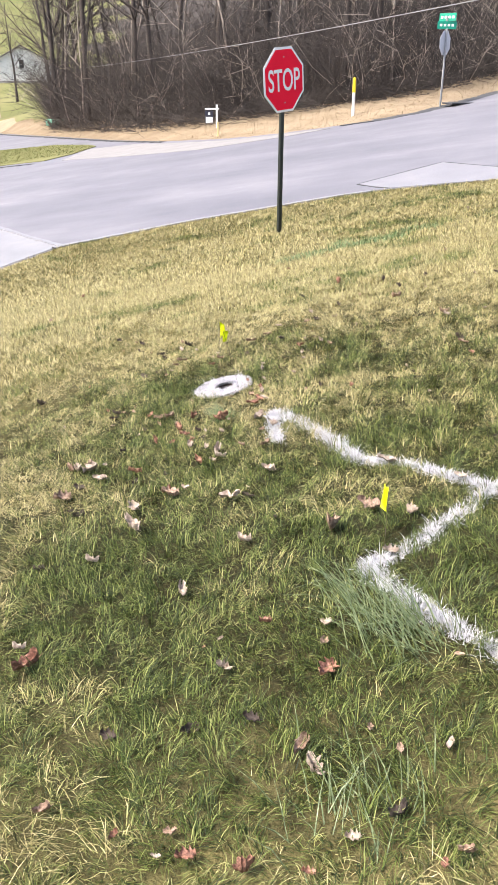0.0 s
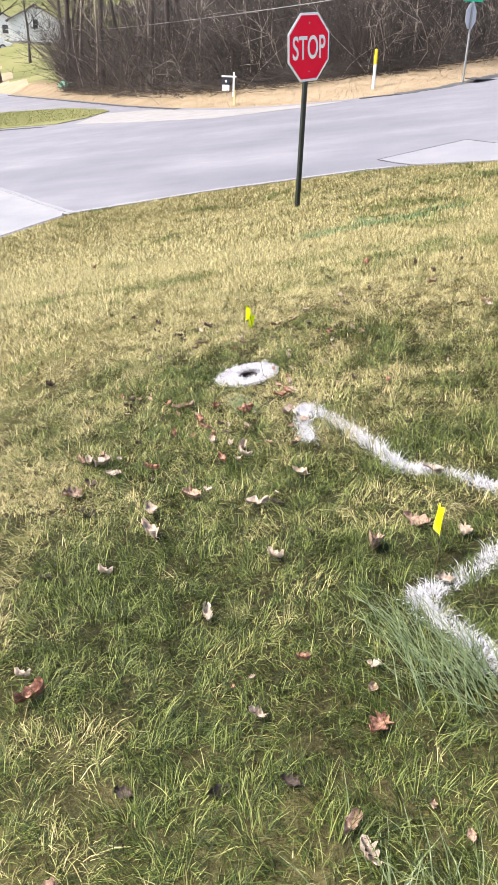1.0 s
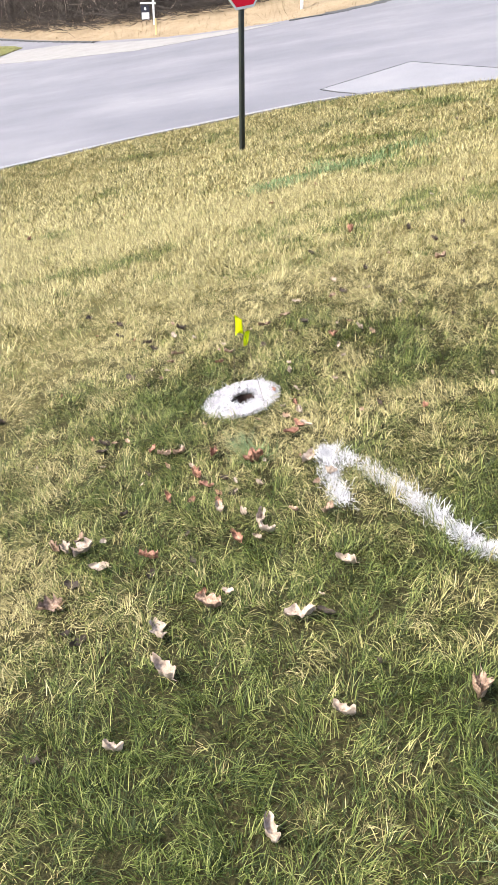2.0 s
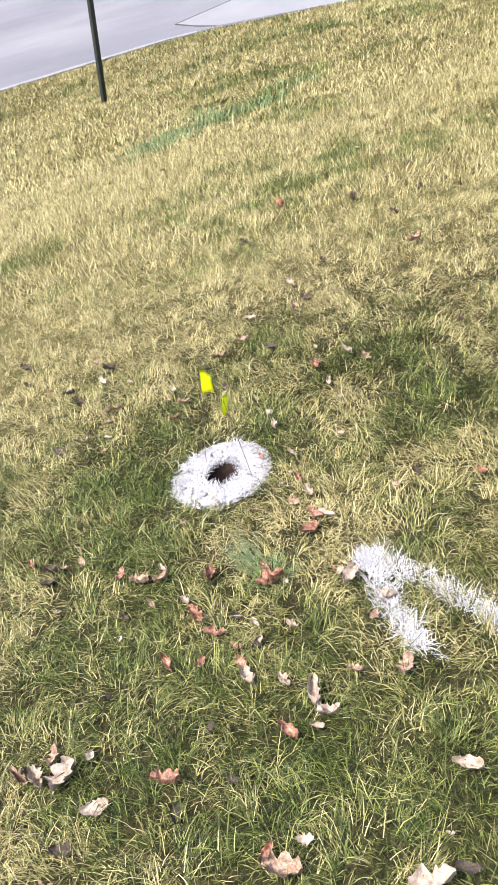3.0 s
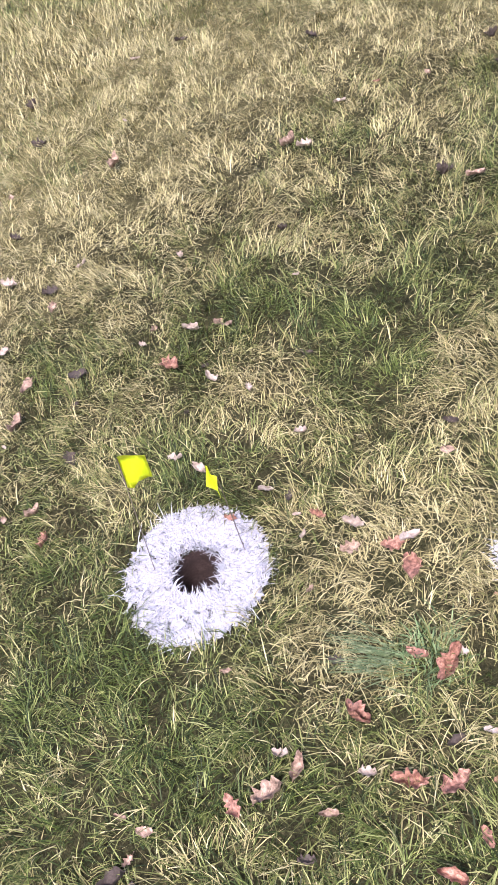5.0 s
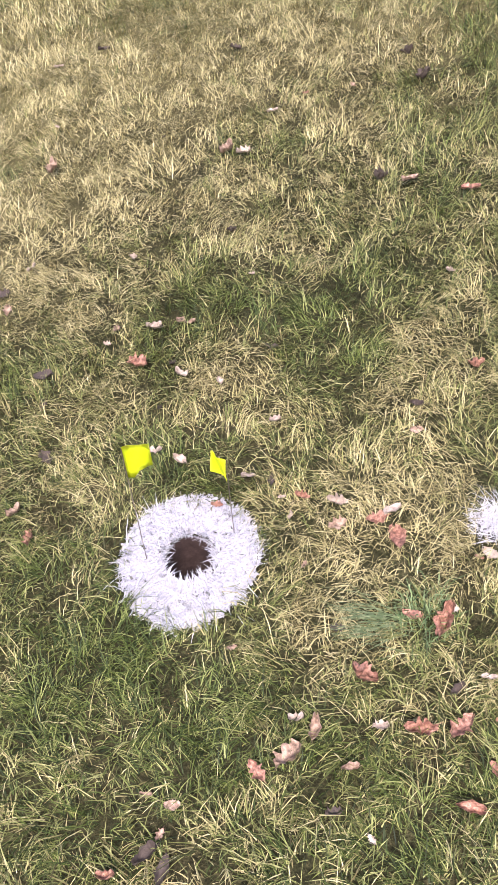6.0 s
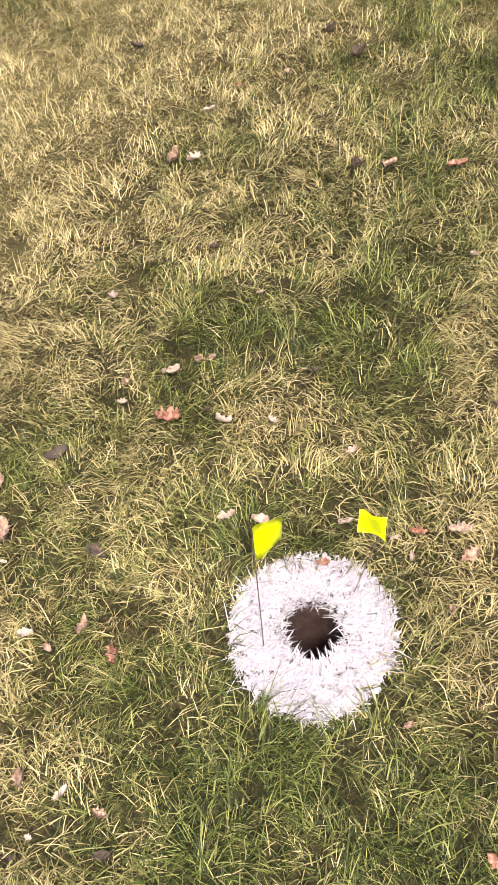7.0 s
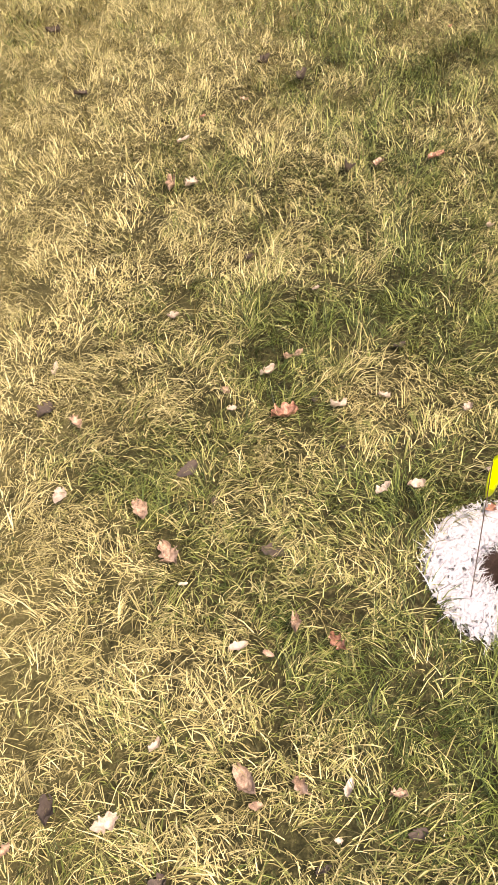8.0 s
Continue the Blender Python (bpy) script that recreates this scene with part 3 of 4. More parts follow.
def clumps(count, each, x0, x1, y0, y1):
    """Small tufts: each with its own lean, tone and height, and blades that follow them."""
    cx, cy = scatter(rng, count, x0, x1, y0, y1)
    n = len(cx)
    tone = dry_bright(cx, cy) + 0.15 * rng.randn(n)
    az = 9.0 * value_noise(cx, cy, 0.08, 7) + 1.1 * rng.randn(n)
    lean = np.clip(0.72 + 0.30 * np.clip(tone, 0, 1) + 0.26 * rng.randn(n), 0.1, 1.3)
    tall = np.exp(0.28 * rng.randn(n)) * (1.25 - 0.35 * np.clip(tone, 0, 1))
    k = np.repeat(np.arange(n), each)
    m = len(k)
    x, y = cx[k] + 0.0085 * rng.randn(m), cy[k] + 0.0085 * rng.randn(m)
    ok = np.hypot(x - HOLE[0], y - HOLE[1]) > HOLE_R + 0.004
    data = (x, y, tone[k], az[k] + 0.6 * rng.randn(m), np.clip(lean[k] + 0.24 * rng.randn(m), 0.05, 1.42), tall[k] * (0.018 + 0.027 * rng.rand(m)))
    return [v[ok] for v in data]


# short dense tufts of the lawn
sets = [clumps(21000, 11, *NEAR), clumps(22000, 11, -0.75, 1.8, -1.0, 1.5), clumps(6500, 11, -0.4, 1.35, -2.7, -1.0)]
x, y, dry, az, lean, length = [np.concatenate(v) for v in zip(*sets)]
keep = rng.rand(len(x)) > fade(x, y)
x, y, dry, az, lean, length = [v[keep] for v in (x, y, dry, az, lean, length)]
n = len(x)
ring, band = coat(x, y)
thin = value_noise(x, y, 0.035, 16)
white = (ring > 0.004 * np.abs(rng.randn(n))) | (band > 0.006 * np.abs(rng.randn(n)) + 0.012 * (thin < 0.28))
width = 0.0012 + 0.0011 * rng.rand(n)
curl = 0.2 + 0.7 * rng.rand(n)
low = rng.rand(n) < 0.4
for g0, sliver in ((~white & low, True), (~white & ~low, False)):
    sow("lawn_grass", "blades of the short matted lawn", x[g0], y[g0], length[g0], width[g0], az[g0], lean[g0], curl[g0], dry[g0] * 0.92 - 0.03, sliver, 0.34)
w0 = white & (ring < 0)
blade_object("painted_line", PAINT, "white sprayed marking line on the grass", blade_arrays(x[w0], y[w0], length[w0] * 0.8, width[w0] * 1.1, az[w0], lean[w0], curl[w0]))
w1 = white & (ring >= 0) & (ring < 0.02)
fringe = blade_arrays(x[w1], y[w1], length[w1] * 0.75, width[w1], az[w1], lean[w1], curl[w1])

# long curved dead blades lying in swathes over it, thick where the lawn is dry
x, y = scatter(rng, 170000, *NEAR)
ring, band = coat(x, y)
dry = dry_bright(x, y)
swathe = smooth(0.30, 0.62, value_noise(x, y, 0.06, 17))
keep = (rng.rand(len(x)) > fade(x, y)) & (ring < -0.008) & (band < -0.002) & (rng.rand(len(x)) < (0.06 + 0.84 * smooth(0.3, 0.8, dry)) * (0.15 + 0.85 * swathe))
x, y, dry = x[keep], y[keep], dry[keep]
n = len(x)
sow("dry_straw", "dead blades lying on the lawn", x, y, 0.028 + 0.05 * rng.rand(n) ** 1.5, 0.0010 + 0.0009 * rng.rand(n), 9.0 * value_noise(x, y, 0.08, 7) + 0.9 * rng.randn(n), 0.85 + 0.35 * rng.rand(n), 0.2 + 0.6 * rng.rand(n), dry * 0.8 + 0.26, False, 0.5)


def along_lines(per_metre, sigma):
    """Places strewn along the sprayed lines."""
    px, py = [], []
    for line in LINES:
        for (x0, y0), (x1, y1) in zip(line, line[1:]):
            l = math.hypot(x1 - x0, y1 - y0)
            k = int(per_metre * l)
            t, o = rng.rand(k), np.clip(rng.randn(k) * sigma, -0.034, 0.034)
            px.append(x0 + (x1 - x0) * t - (y1 - y0) / l * o)
            py.append(y0 + (y1 - y0) * t + (x1 - x0) / l * o)
    return np.concatenate(px), np.concatenate(py)


# whitened blades along the lines, thin and thick-set
x, y = along_lines(5200, 0.0115)
n = len(x)
patchy = rng.rand(n) < 1.6 * value_noise(x, y, 0.045, 15) + 0.05
x, y = x[patchy], y[patchy]
n = len(x)
blade_object("painted_line", PAINT, "white sprayed marking line on the grass", blade_arrays(x, y, 0.014 + 0.024 * rng.rand(n), 0.0012 + 0.001 * rng.rand(n), rng.rand(n) * 6.28, np.clip(0.85 + 0.4 * rng.randn(n), 0.05, 1.4), 0.3 + 0.5 * rng.rand(n)))


def ring_coat():
    """The caked skin of paint: an uneven sheet with small gaps where grass shows."""
    g = np.random.RandomState(8)
    seg, rows = 300, 34
    a, r = np.meshgrid(np.arange(seg) * 2 * np.pi / seg, np.linspace(HOLE_R + 0.001, RING_R, rows))
    r = r + 0.0012 * g.randn(rows, seg) + np.where(np.arange(rows)[:, None] == rows - 1, 0.002 * g.randn(1, seg), 0)
    x, y = HOLE[0] - 0.004 * (r / RING_R) + r * np.cos(a), HOLE[1] + r * np.sin(a)
    z = ground_z(x, y) + 0.008 + 0.0010 * g.randn(rows, seg) + 0.003 * (value_noise(x, y, 0.012, 31) - 0.5)
    verts = np.stack([x, y, z], -1).reshape(-1, 3)
    i, j = np.meshgrid(np.arange(rows - 1), np.arange(seg), indexing="ij")
    quads = np.stack([i * seg + j, i * seg + (j + 1) % seg, (i + 1) * seg + (j + 1) % seg, (i + 1) * seg + j], -1).reshape(-1, 4)
    mid = verts[quads].mean(1)
    gap = 1.55 * value_noise(mid[:, 0], mid[:, 1], 0.007, 32) + 0.5 * (value_noise(mid[:, 0], mid[:, 1], 0.035, 33) - 0.5) + 0.12 * g.randn(len(quads))
    edge_r = np.hypot(mid[:, 0] - HOLE[0], mid[:, 1] - HOLE[1])
    quads = quads[gap < np.where(edge_r > RING_R - 0.010, 0.9, np.where(edge_r < HOLE_R + 0.015, 1.12, 1.3))]
    return verts, quads


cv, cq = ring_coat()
painted = tagged(new("painted_ring", big_mesh("painted_ring", cv, cq.ravel(), np.full(len(cq), 4), DIMMED_PAINT)), "thick white sprayed ring on the grass round a dug hole", "painted ring")
n = 15000
r, a = np.sqrt(rng.uniform((HOLE_R + 0.002) ** 2, (RING_R - 0.003) ** 2, n)), rng.rand(n) * 6.28
x, y = HOLE[0] - 0.004 + r * np.cos(a), HOLE[1] + r * np.sin(a)
inner = r < HOLE_R + 0.016
v = blade_arrays(x, y, np.where(inner, 0.024, 0.015) * (0.6 + 0.8 * rng.rand(n)), 0.0012 + 0.0009 * rng.rand(n), np.where(inner, a + 3.14 + 0.7 * rng.randn(n), 9.0 * value_noise(x, y, 0.05, 18) + 0.9 * rng.randn(n)), np.where(inner, 0.45, 0.95) + 0.28 * rng.randn(n), 0.2 + 0.5 * rng.rand(n))
v = v.reshape(-1, 5, 3)[~inner | (rng.rand(n) < 0.3)].reshape(-1, 3)
whitened = blade_object("painted_grass", PAINT, "whitened grass blades in the sprayed ring", np.concatenate([v, fringe]))
whitened.parent = painted
del whitened["category"], whitened["kind"]

# farther lawn, coarser with distance
for x0, x1, y0, y1, count, ll, ww, simple in ((-3.2, 3.6, 1.05, 4.2, 470000, 0.046, 0.0036, True), (-5.2, 5.5, 4.1, 10.2, 340000, 0.055, 0.0080, True), (1.5, 4.2, -2.0, 1.05, 270000, 0.044, 0.0040, True), (-4.0, -0.9, -1.5, 1.05, 130000, 0.045, 0.0048, True)):
    x, y = scatter(rng, count, x0, x1, y0, y1)
    keep = rng.rand(len(x)) < fade(x, y)
    x, y = x[keep], y[keep]
    n = len(x)
    cell = 0.05 if y1 < 5 else 0.14
    dry = dry_bright(x, y) + 0.06 + 0.42 * (value_noise(x, y, cell, 19) - 0.5)
    flow = 9.0 * value_noise(x, y, 0.08, 7) + 1.5 * rng.randn(n)
    sow("lawn_grass", "blades of the winter lawn", x, y, ll * (0.6 + 0.8 * rng.rand(n)), ww * (0.7 + 0.6 * rng.rand(n)), flow, np.clip(0.95 + 0.32 * rng.randn(n), 0.2, 1.45), 0.2 + 0.4 * rng.rand(n), dry, simple, 0.4)


# the lawn beyond, all round
x, y = scatter(rng, 330000, -9.0, 12.0, -9.0, 9.6)
wav = 0.5 * (value_noise(x, y, 0.4, 23) - 0.5)
sown = (x + wav > -4.0) & (x + wav < 4.2) & (y + wav > -2.0) & (y + wav < 4.2) | (x + wav > -5.2) & (x + wav < 5.5) & (y + wav > 4.1)
sown = sown & ~((x < -0.9) & (y + wav < -1.5) | (x < -3.2) & (y > 1.05) & (y < 4.2) | (x > 3.6) & (y > 1.05) & (y < 4.2)) | (x + wav > -1.1) & (x + wav < 1.8) & (y + wav > -2.7) & (y < 4)
keep = ~sown & (rng.rand(len(x)) < smooth(10.5, 7.0, np.hypot(x - 1.0, y + wav)))
x, y = x[keep], y[keep]
n = len(x)
sow("lawn_grass", "blades of the outer lawn", x, y, 0.05 + 0.05 * rng.rand(n), 0.008 + 0.006 * rng.rand(n), rng.rand(n) * 6.28, np.clip(1.05 + 0.3 * rng.randn(n), 0.3, 1.45), 0.2 + 0.4 * rng.rand(n), dry_bright(x, y) + 0.06, True)


def tussock(at, count, spread, length, material, label, aim=None, width=0.003, seed=0, low=0.0):
    """A tuft of long blades that fan out from one root."""
    g = np.random.RandomState(seed)
    x, y = at[0] + g.randn(count) * spread, at[1] + g.randn(count) * spread
    az = g.rand(count) * 6.28 if aim is None else aim + g.randn(count) * (0.7 - 0.4 * low)
    v = blade_arrays(x, y, length * (0.5 + 0.6 * g.rand(count)), width * (0.7 + 0.6 * g.rand(count)), az, np.clip(0.55 + 0.6 * low + 0.35 * g.randn(count) * (1 - 0.6 * low), 0.05, 1.4), 0.5 + 0.4 * g.rand(count) - 0.4 * low)
    ob = blade_object("grass_tuft", material, label, v)
    ob["category"] = "grass tuft"
    return ob


for i, (at, count, spread, length, aim) in enumerate((((0.85, -1.80), 60, 0.035, 0.25, 2.6), ((0.77, -1.76), 50, 0.04, 0.22, 2.4), ((0.70, -1.62), 40, 0.04, 0.17, 2.7), ((0.73, -2.22), 60, 0.06, 0.12, 1.9))):
    tussock(at, count, spread, length, BLUEGRASS, "long blue-green grass tuft arching over the lawn", aim, 0.0022, 40 + i, 0.62)
tussock((0.055, -0.365), 80, 0.016, 0.13, BLUEGRASS, "flattened pale blue-green grass tuft", 2.2, 0.0017, 50, 1.15)
tussock((0.085, -0.39), 130, 0.022, 0.06, LUSH, "fresh green grass tuft among the leaves", None, 0.0022, 51)
for i, (px, py) in enumerate(((-0.09, 5.30), (0.09, 4.75), (0.0, 4.9), (0.16, 5.1), (0.23, 4.98), (0.33, 4.86), (0.42, 4.95), (0.50, 5.15), (0.57, 5.5), (0.78, 5.4))):
    tussock((px, py), 90, 0.085, 0.10, LUSH, "dark green upright grass tuft on the dry lawn", None, 0.007, 60 + i)
g = np.random.RandomState(5)
n = 2600
x, y = -0.34 + 0.15 * g.randn(n), 4.66 + 0.16 * g.randn(n)
blade_object("clover_patch", LUSH, "fresh green patch in the dry lawn", blade_arrays(x, y, 0.03 + 0.03 * g.rand(n), 0.005 + 0.003 * g.rand(n), g.rand(n) * 6.28, 0.8 + 0.3 * g.randn(n), 0.4 + 0.3 * g.rand(n)))

# far verge grass
n = 60000
x = g.uniform(-26, 9, n)
y = np.interp(x, FAR_X, FAR_Y) + g.uniform(0.15, 4.6, n)
v = blade_arrays(x, y, 0.05 + 0.07 * g.rand(n), 0.012 + 0.01 * g.rand(n), g.rand(n) * 6.28, 1.0 + 0.3 * g.randn(n), 0.4 + 0.4 * g.rand(n))
blade_object("verge_grass", VERGE, "dry tan grass on the verge below the woods", v, True)
n = 26000
x, y = g.uniform(-22, -10.9, n), g.uniform(23, 33, n)
ok = (y > np.interp(x, [-40, -13.3, -11.0], [30.2, 24.0, 24.6])) & (y < np.interp(x, [-40, -17.3, -14, -11.6, -10.9], [35.8, 31.4, 29.7, 27.2, 26.1]))
x, y, n = x[ok], y[ok], int(ok.sum())
v = blade_arrays(x, y, 0.05 + 0.05 * g.rand(n), 0.014 + 0.01 * g.rand(n), g.rand(n) * 6.28, 0.95 + 0.3 * g.randn(n), 0.4 + 0.4 * g.rand(n), lambda a, b: road_z(a, b) + 0.02)
blade_object("island_grass", MEADOW, "yellow-green grass on the street island", v)


# ---- fallen leaves ----
def leaf_mesh(name, seed, lobes, curl):
    """A dead leaf one metre long: a lobed blade, folded along the midrib, crumpled and rolled at its edges."""
    rnd = random.Random(seed)
    n, across = 17, 7
    fold, twist, roll = rnd.uniform(0.25, 0.7), rnd.uniform(-0.9, 0.9), rnd.uniform(0.3, 1.0)
    ph = [rnd.uniform(0, 6.28) for i in range(4)]
    cuts = [[rnd.uniform(0.8, 1.15) for i in range(n)] for side in (0, 1)]
    verts, faces = [], []
    for i in range(n):
        t = i / (n - 1)
        body = 0.36 * math.sin(math.pi * (0.03 + 0.94 * t ** 0.85)) ** 0.7
        for j in range(across):
            v = 2 * j / (across - 1) - 1
            w = body * (1 + (0.36 * math.cos(t * 3.5 * 6.28 + 0.5 * (v > 0)) if lobes else 0.05)) * cuts[v > 0][i]
            k = abs(v)
            lift = w * fold * k + 0.11 * curl * roll * k ** 3 * (1 + twist * (t - 0.5)) + 0.05 * curl * math.sin(6 * t + 3 * v + ph[0]) + 0.028 * curl * math.sin(13 * t - 7 * v + ph[1])
            verts.append((v * w * (1 - 0.16 * curl * k) + 0.05 * math.sin(3 * t + ph[2]), t - 0.5 + 0.05 * k * math.sin(9 * t + ph[3]), lift + 0.5 * curl * (t - 0.45) ** 2 + 0.25 * twist * v * w * (t - 0.5)))
    for i in range(n - 1):
        for j in range(across - 1):
            a = i * across + j
            faces.append((a, a + 1, a + across + 1, a + across))
    b, z = len(verts), verts[across // 2][2]
    verts += [(0.018, -0.47, z), (-0.018, -0.47, z), (0.02, -0.62, z + 0.03), (0.05, -0.76, z + 0.09)]
    faces += [(b, b + 1, b + 2), (b, b + 2, b + 3)]
    return name, verts, faces


RUSSET = plain("russet dead leaf", [(0.32, (0.05, 0.022, 0.015)), (0.48, (0.21, 0.092, 0.060)), (0.66, (0.50, 0.27, 0.19))], 80, 0.65, 0, 0.3, 160)
BROWN = plain("brown dead leaf", [(0.32, (0.075, 0.045, 0.03)), (0.48, (0.24, 0.152, 0.105)), (0.66, (0.46, 0.33, 0.245))], 80, 0.7, 0, 0.3, 160)
PALE = plain("pale bleached dead leaf", [(0.30, (0.13, 0.09, 0.066)), (0.46, (0.31, 0.236, 0.186)), (0.66, (0.52, 0.435, 0.37))], 90, 0.7, 0, 0.3, 160)
DARK = plain("dark rotted leaf", [(0.2, (0.02, 0.014, 0.012)), (0.5, (0.055, 0.038, 0.03)), (0.8, (0.11, 0.08, 0.062))], 35, 0.8, 0, 0.4, 160)
RUSSET_AT = [(0.68, -2.36, 0.026, 5), (0.58, -2.36, 0.038, 37), (0.88, -2.34, 0.025, 81), (0.48, -2.34, 0.041, 28), (0.65, -1.89, 0.056, 67), (-0.04, -1.84, 0.076, 54), (0.49, -1.70, 0.038, 44), (0.03, -0.97, 0.038, 54), (-0.13, -0.82, 0.059, 177), (0.08, -0.77, 0.044, 135), (0.01, -0.60, 0.033, 111), (-0.07, -0.58, 0.030, 58), (-0.13, -0.57, 0.042, 107), (0.00, -0.56, 0.026, 143)]
RUSSET_BEYOND = [(-0.04, -0.52, 0.049, 158), (-0.07, -0.47, 0.050, 129), (0.08, -0.43, 0.060, 8), (0.07, -0.38, 0.034, 106), (-0.05, -0.36, 0.046, 89), (-0.24, -0.30, 0.038, 65), (0.17, -0.30, 0.056, 37), (0.54, -0.26, 0.030, 112), (0.19, -0.25, 0.042, 138), (-0.46, -0.20, 0.029, 122), (0.17, -0.12, 0.028, 113), (0.98, -0.04, 0.043, 109), (-0.13, 0.26, 0.039, 42), (0.26, 0.32, 0.054, 101), (0.28, 1.73, 0.072, 110)]
BROWN_AT = [(0.91, -2.32, 0.028, 179), (0.44, -2.29, 0.027, 5), (0.19, -2.25, 0.034, 30), (0.63, -2.10, 0.047, 64), (0.63, -1.79, 0.036, 75), (0.59, -1.30, 0.085, 85), (0.68, -1.20, 0.085, 169), (0.05, -1.00, 0.079, 173), (-0.33, -0.98, 0.085, 43), (-0.39, -0.76, 0.045, 144), (-0.33, -0.73, 0.047, 77), (0.30, -0.70, 0.054, 60), (0.21, -0.68, 0.031, 161), (0.26, -0.57, 0.025, 44), (-0.17, -0.41, 0.029, 131), (-0.15, -0.34, 0.040, 20), (-0.20, -0.33, 0.055, 161), (0.37, -0.23, 0.024, 110), (-0.38, -0.23, 0.022, 5)]
BROWN_BEYOND = [(-0.34, -0.22, 0.025, 121), (0.15, -0.20, 0.038, 149), (0.06, -0.19, 0.019, 2), (-0.35, -0.18, 0.020, 120), (0.95, 0.09, 0.048, 154), (-0.33, 0.20, 0.026, 90), (0.39, 0.30, 0.042, 115), (-0.32, 0.32, 0.032, 43), (-0.11, 0.32, 0.034, 178), (-0.15, 0.36, 0.019, 56), (-0.34, 0.38, 0.019, 84), (-0.31, 0.39, 0.052, 31), (0.31, 0.42, 0.028, 31), (0.00, 0.50, 0.053, 25), (0.88, 0.54, 0.048, 172), (0.07, 0.55, 0.042, 21), (0.24, 0.67, 0.035, 45), (-0.39, 0.69, 0.024, 152), (0.65, 0.91, 0.051, 20)]
PALE_AT = [(0.43, -2.34, 0.019, 3), (0.74, -2.29, 0.030, 15), (0.66, -2.15, 0.048, 143), (0.89, -2.10, 0.028, 67), (0.43, -1.86, 0.036, 175), (-0.09, -1.78, 0.038, 176), (0.63, -1.72, 0.031, 172), (0.25, -1.56, 0.052, 115), (0.75, -1.45, 0.047, 11), (-0.06, -1.39, 0.042, 177), (0.36, -1.32, 0.051, 153), (0.79, -1.26, 0.047, 128), (-0.01, -1.20, 0.068, 146), (0.92, -1.08, 0.037, 168), (-0.05, -1.08, 0.080, 117), (0.26, -1.06, 0.080, 177), (0.09, -0.96, 0.030, 168), (0.71, -0.93, 0.061, 8), (0.35, -0.90, 0.051, 159), (-0.25, -0.84, 0.051, 13), (-0.36, -0.77, 0.050, 122)]
PALE_BEYOND = [(0.13, -0.77, 0.027, 165), (-0.31, -0.77, 0.085, 65), (0.15, -0.75, 0.042, 179), (-0.27, -0.74, 0.025, 62), (0.13, -0.71, 0.059, 91), (0.08, -0.67, 0.035, 126), (0.02, -0.65, 0.046, 110), (0.05, -0.56, 0.022, 79), (0.11, -0.55, 0.025, 163), (0.29, -0.53, 0.037, 158), (0.04, -0.52, 0.025, 120), (-0.23, -0.48, 0.017, 60), (0.23, -0.47, 0.050, 55), (0.22, -0.44, 0.032, 74), (0.11, -0.43, 0.019, 125), (-0.10, -0.42, 0.029, 131), (-0.15, -0.31, 0.025, 120), (0.21, -0.27, 0.039, 157), (0.19, -0.18, 0.038, 116), (0.13, -0.12, 0.017, 5), (0.74, -0.11, 0.020, 115), (0.15, -0.09, 0.016, 115)]
PALE_FAR = [(0.16, -0.01, 0.028, 138), (0.28, 0.01, 0.027, 146), (0.13, 0.12, 0.031, 90), (0.30, 0.15, 0.026, 61), (0.12, 0.17, 0.032, 119), (0.28, 0.23, 0.030, 94), (0.56, 0.25, 0.017, 113), (-0.32, 0.26, 0.026, 153), (-0.38, 0.28, 0.013, 90), (0.35, 0.35, 0.035, 125), (-0.14, 0.40, 0.029, 96), (0.27, 0.41, 0.019, 115), (-0.05, 0.48, 0.015, 90), (0.89, 0.50, 0.043, 150), (-0.27, 0.51, 0.022, 137), (0.49, 0.52, 0.023, 90), (1.05, 0.52, 0.032, 110), (-0.36, 0.57, 0.040, 116), (0.10, 0.68, 0.035, 169), (0.37, 0.72, 0.029, 162), (0.24, 0.83, 0.045, 123), (1.03, 1.24, 0.034, 103)]
DARK_AT = [(0.81, -2.24, 0.041, 36), (0.24, -2.05, 0.049, 0), (0.40, -2.04, 0.050, 30), (0.52, -2.01, 0.043, 173), (-0.21, -1.41, 0.060, 178), (-0.22, -1.10, 0.078, 42), (0.31, -1.05, 0.057, 169), (-0.30, -0.90, 0.048, 171), (-0.11, -0.87, 0.056, 80), (1.02, -0.82, 0.034, 165), (-0.23, -0.42, 0.031, 138), (0.00, -0.29, 0.030, 120), (-0.41, -0.26, 0.084, 13), (-0.41, -0.23, 0.060, 162), (0.42, -0.20, 0.030, 113), (0.18, -0.05, 0.032, 23), (-0.87, 0.03, 0.085, 8), (0.42, 0.11, 0.030, 112), (0.94, 0.16, 0.063, 157), (-0.37, 0.18, 0.028, 96), (1.30, 0.24, 0.043, 144)]
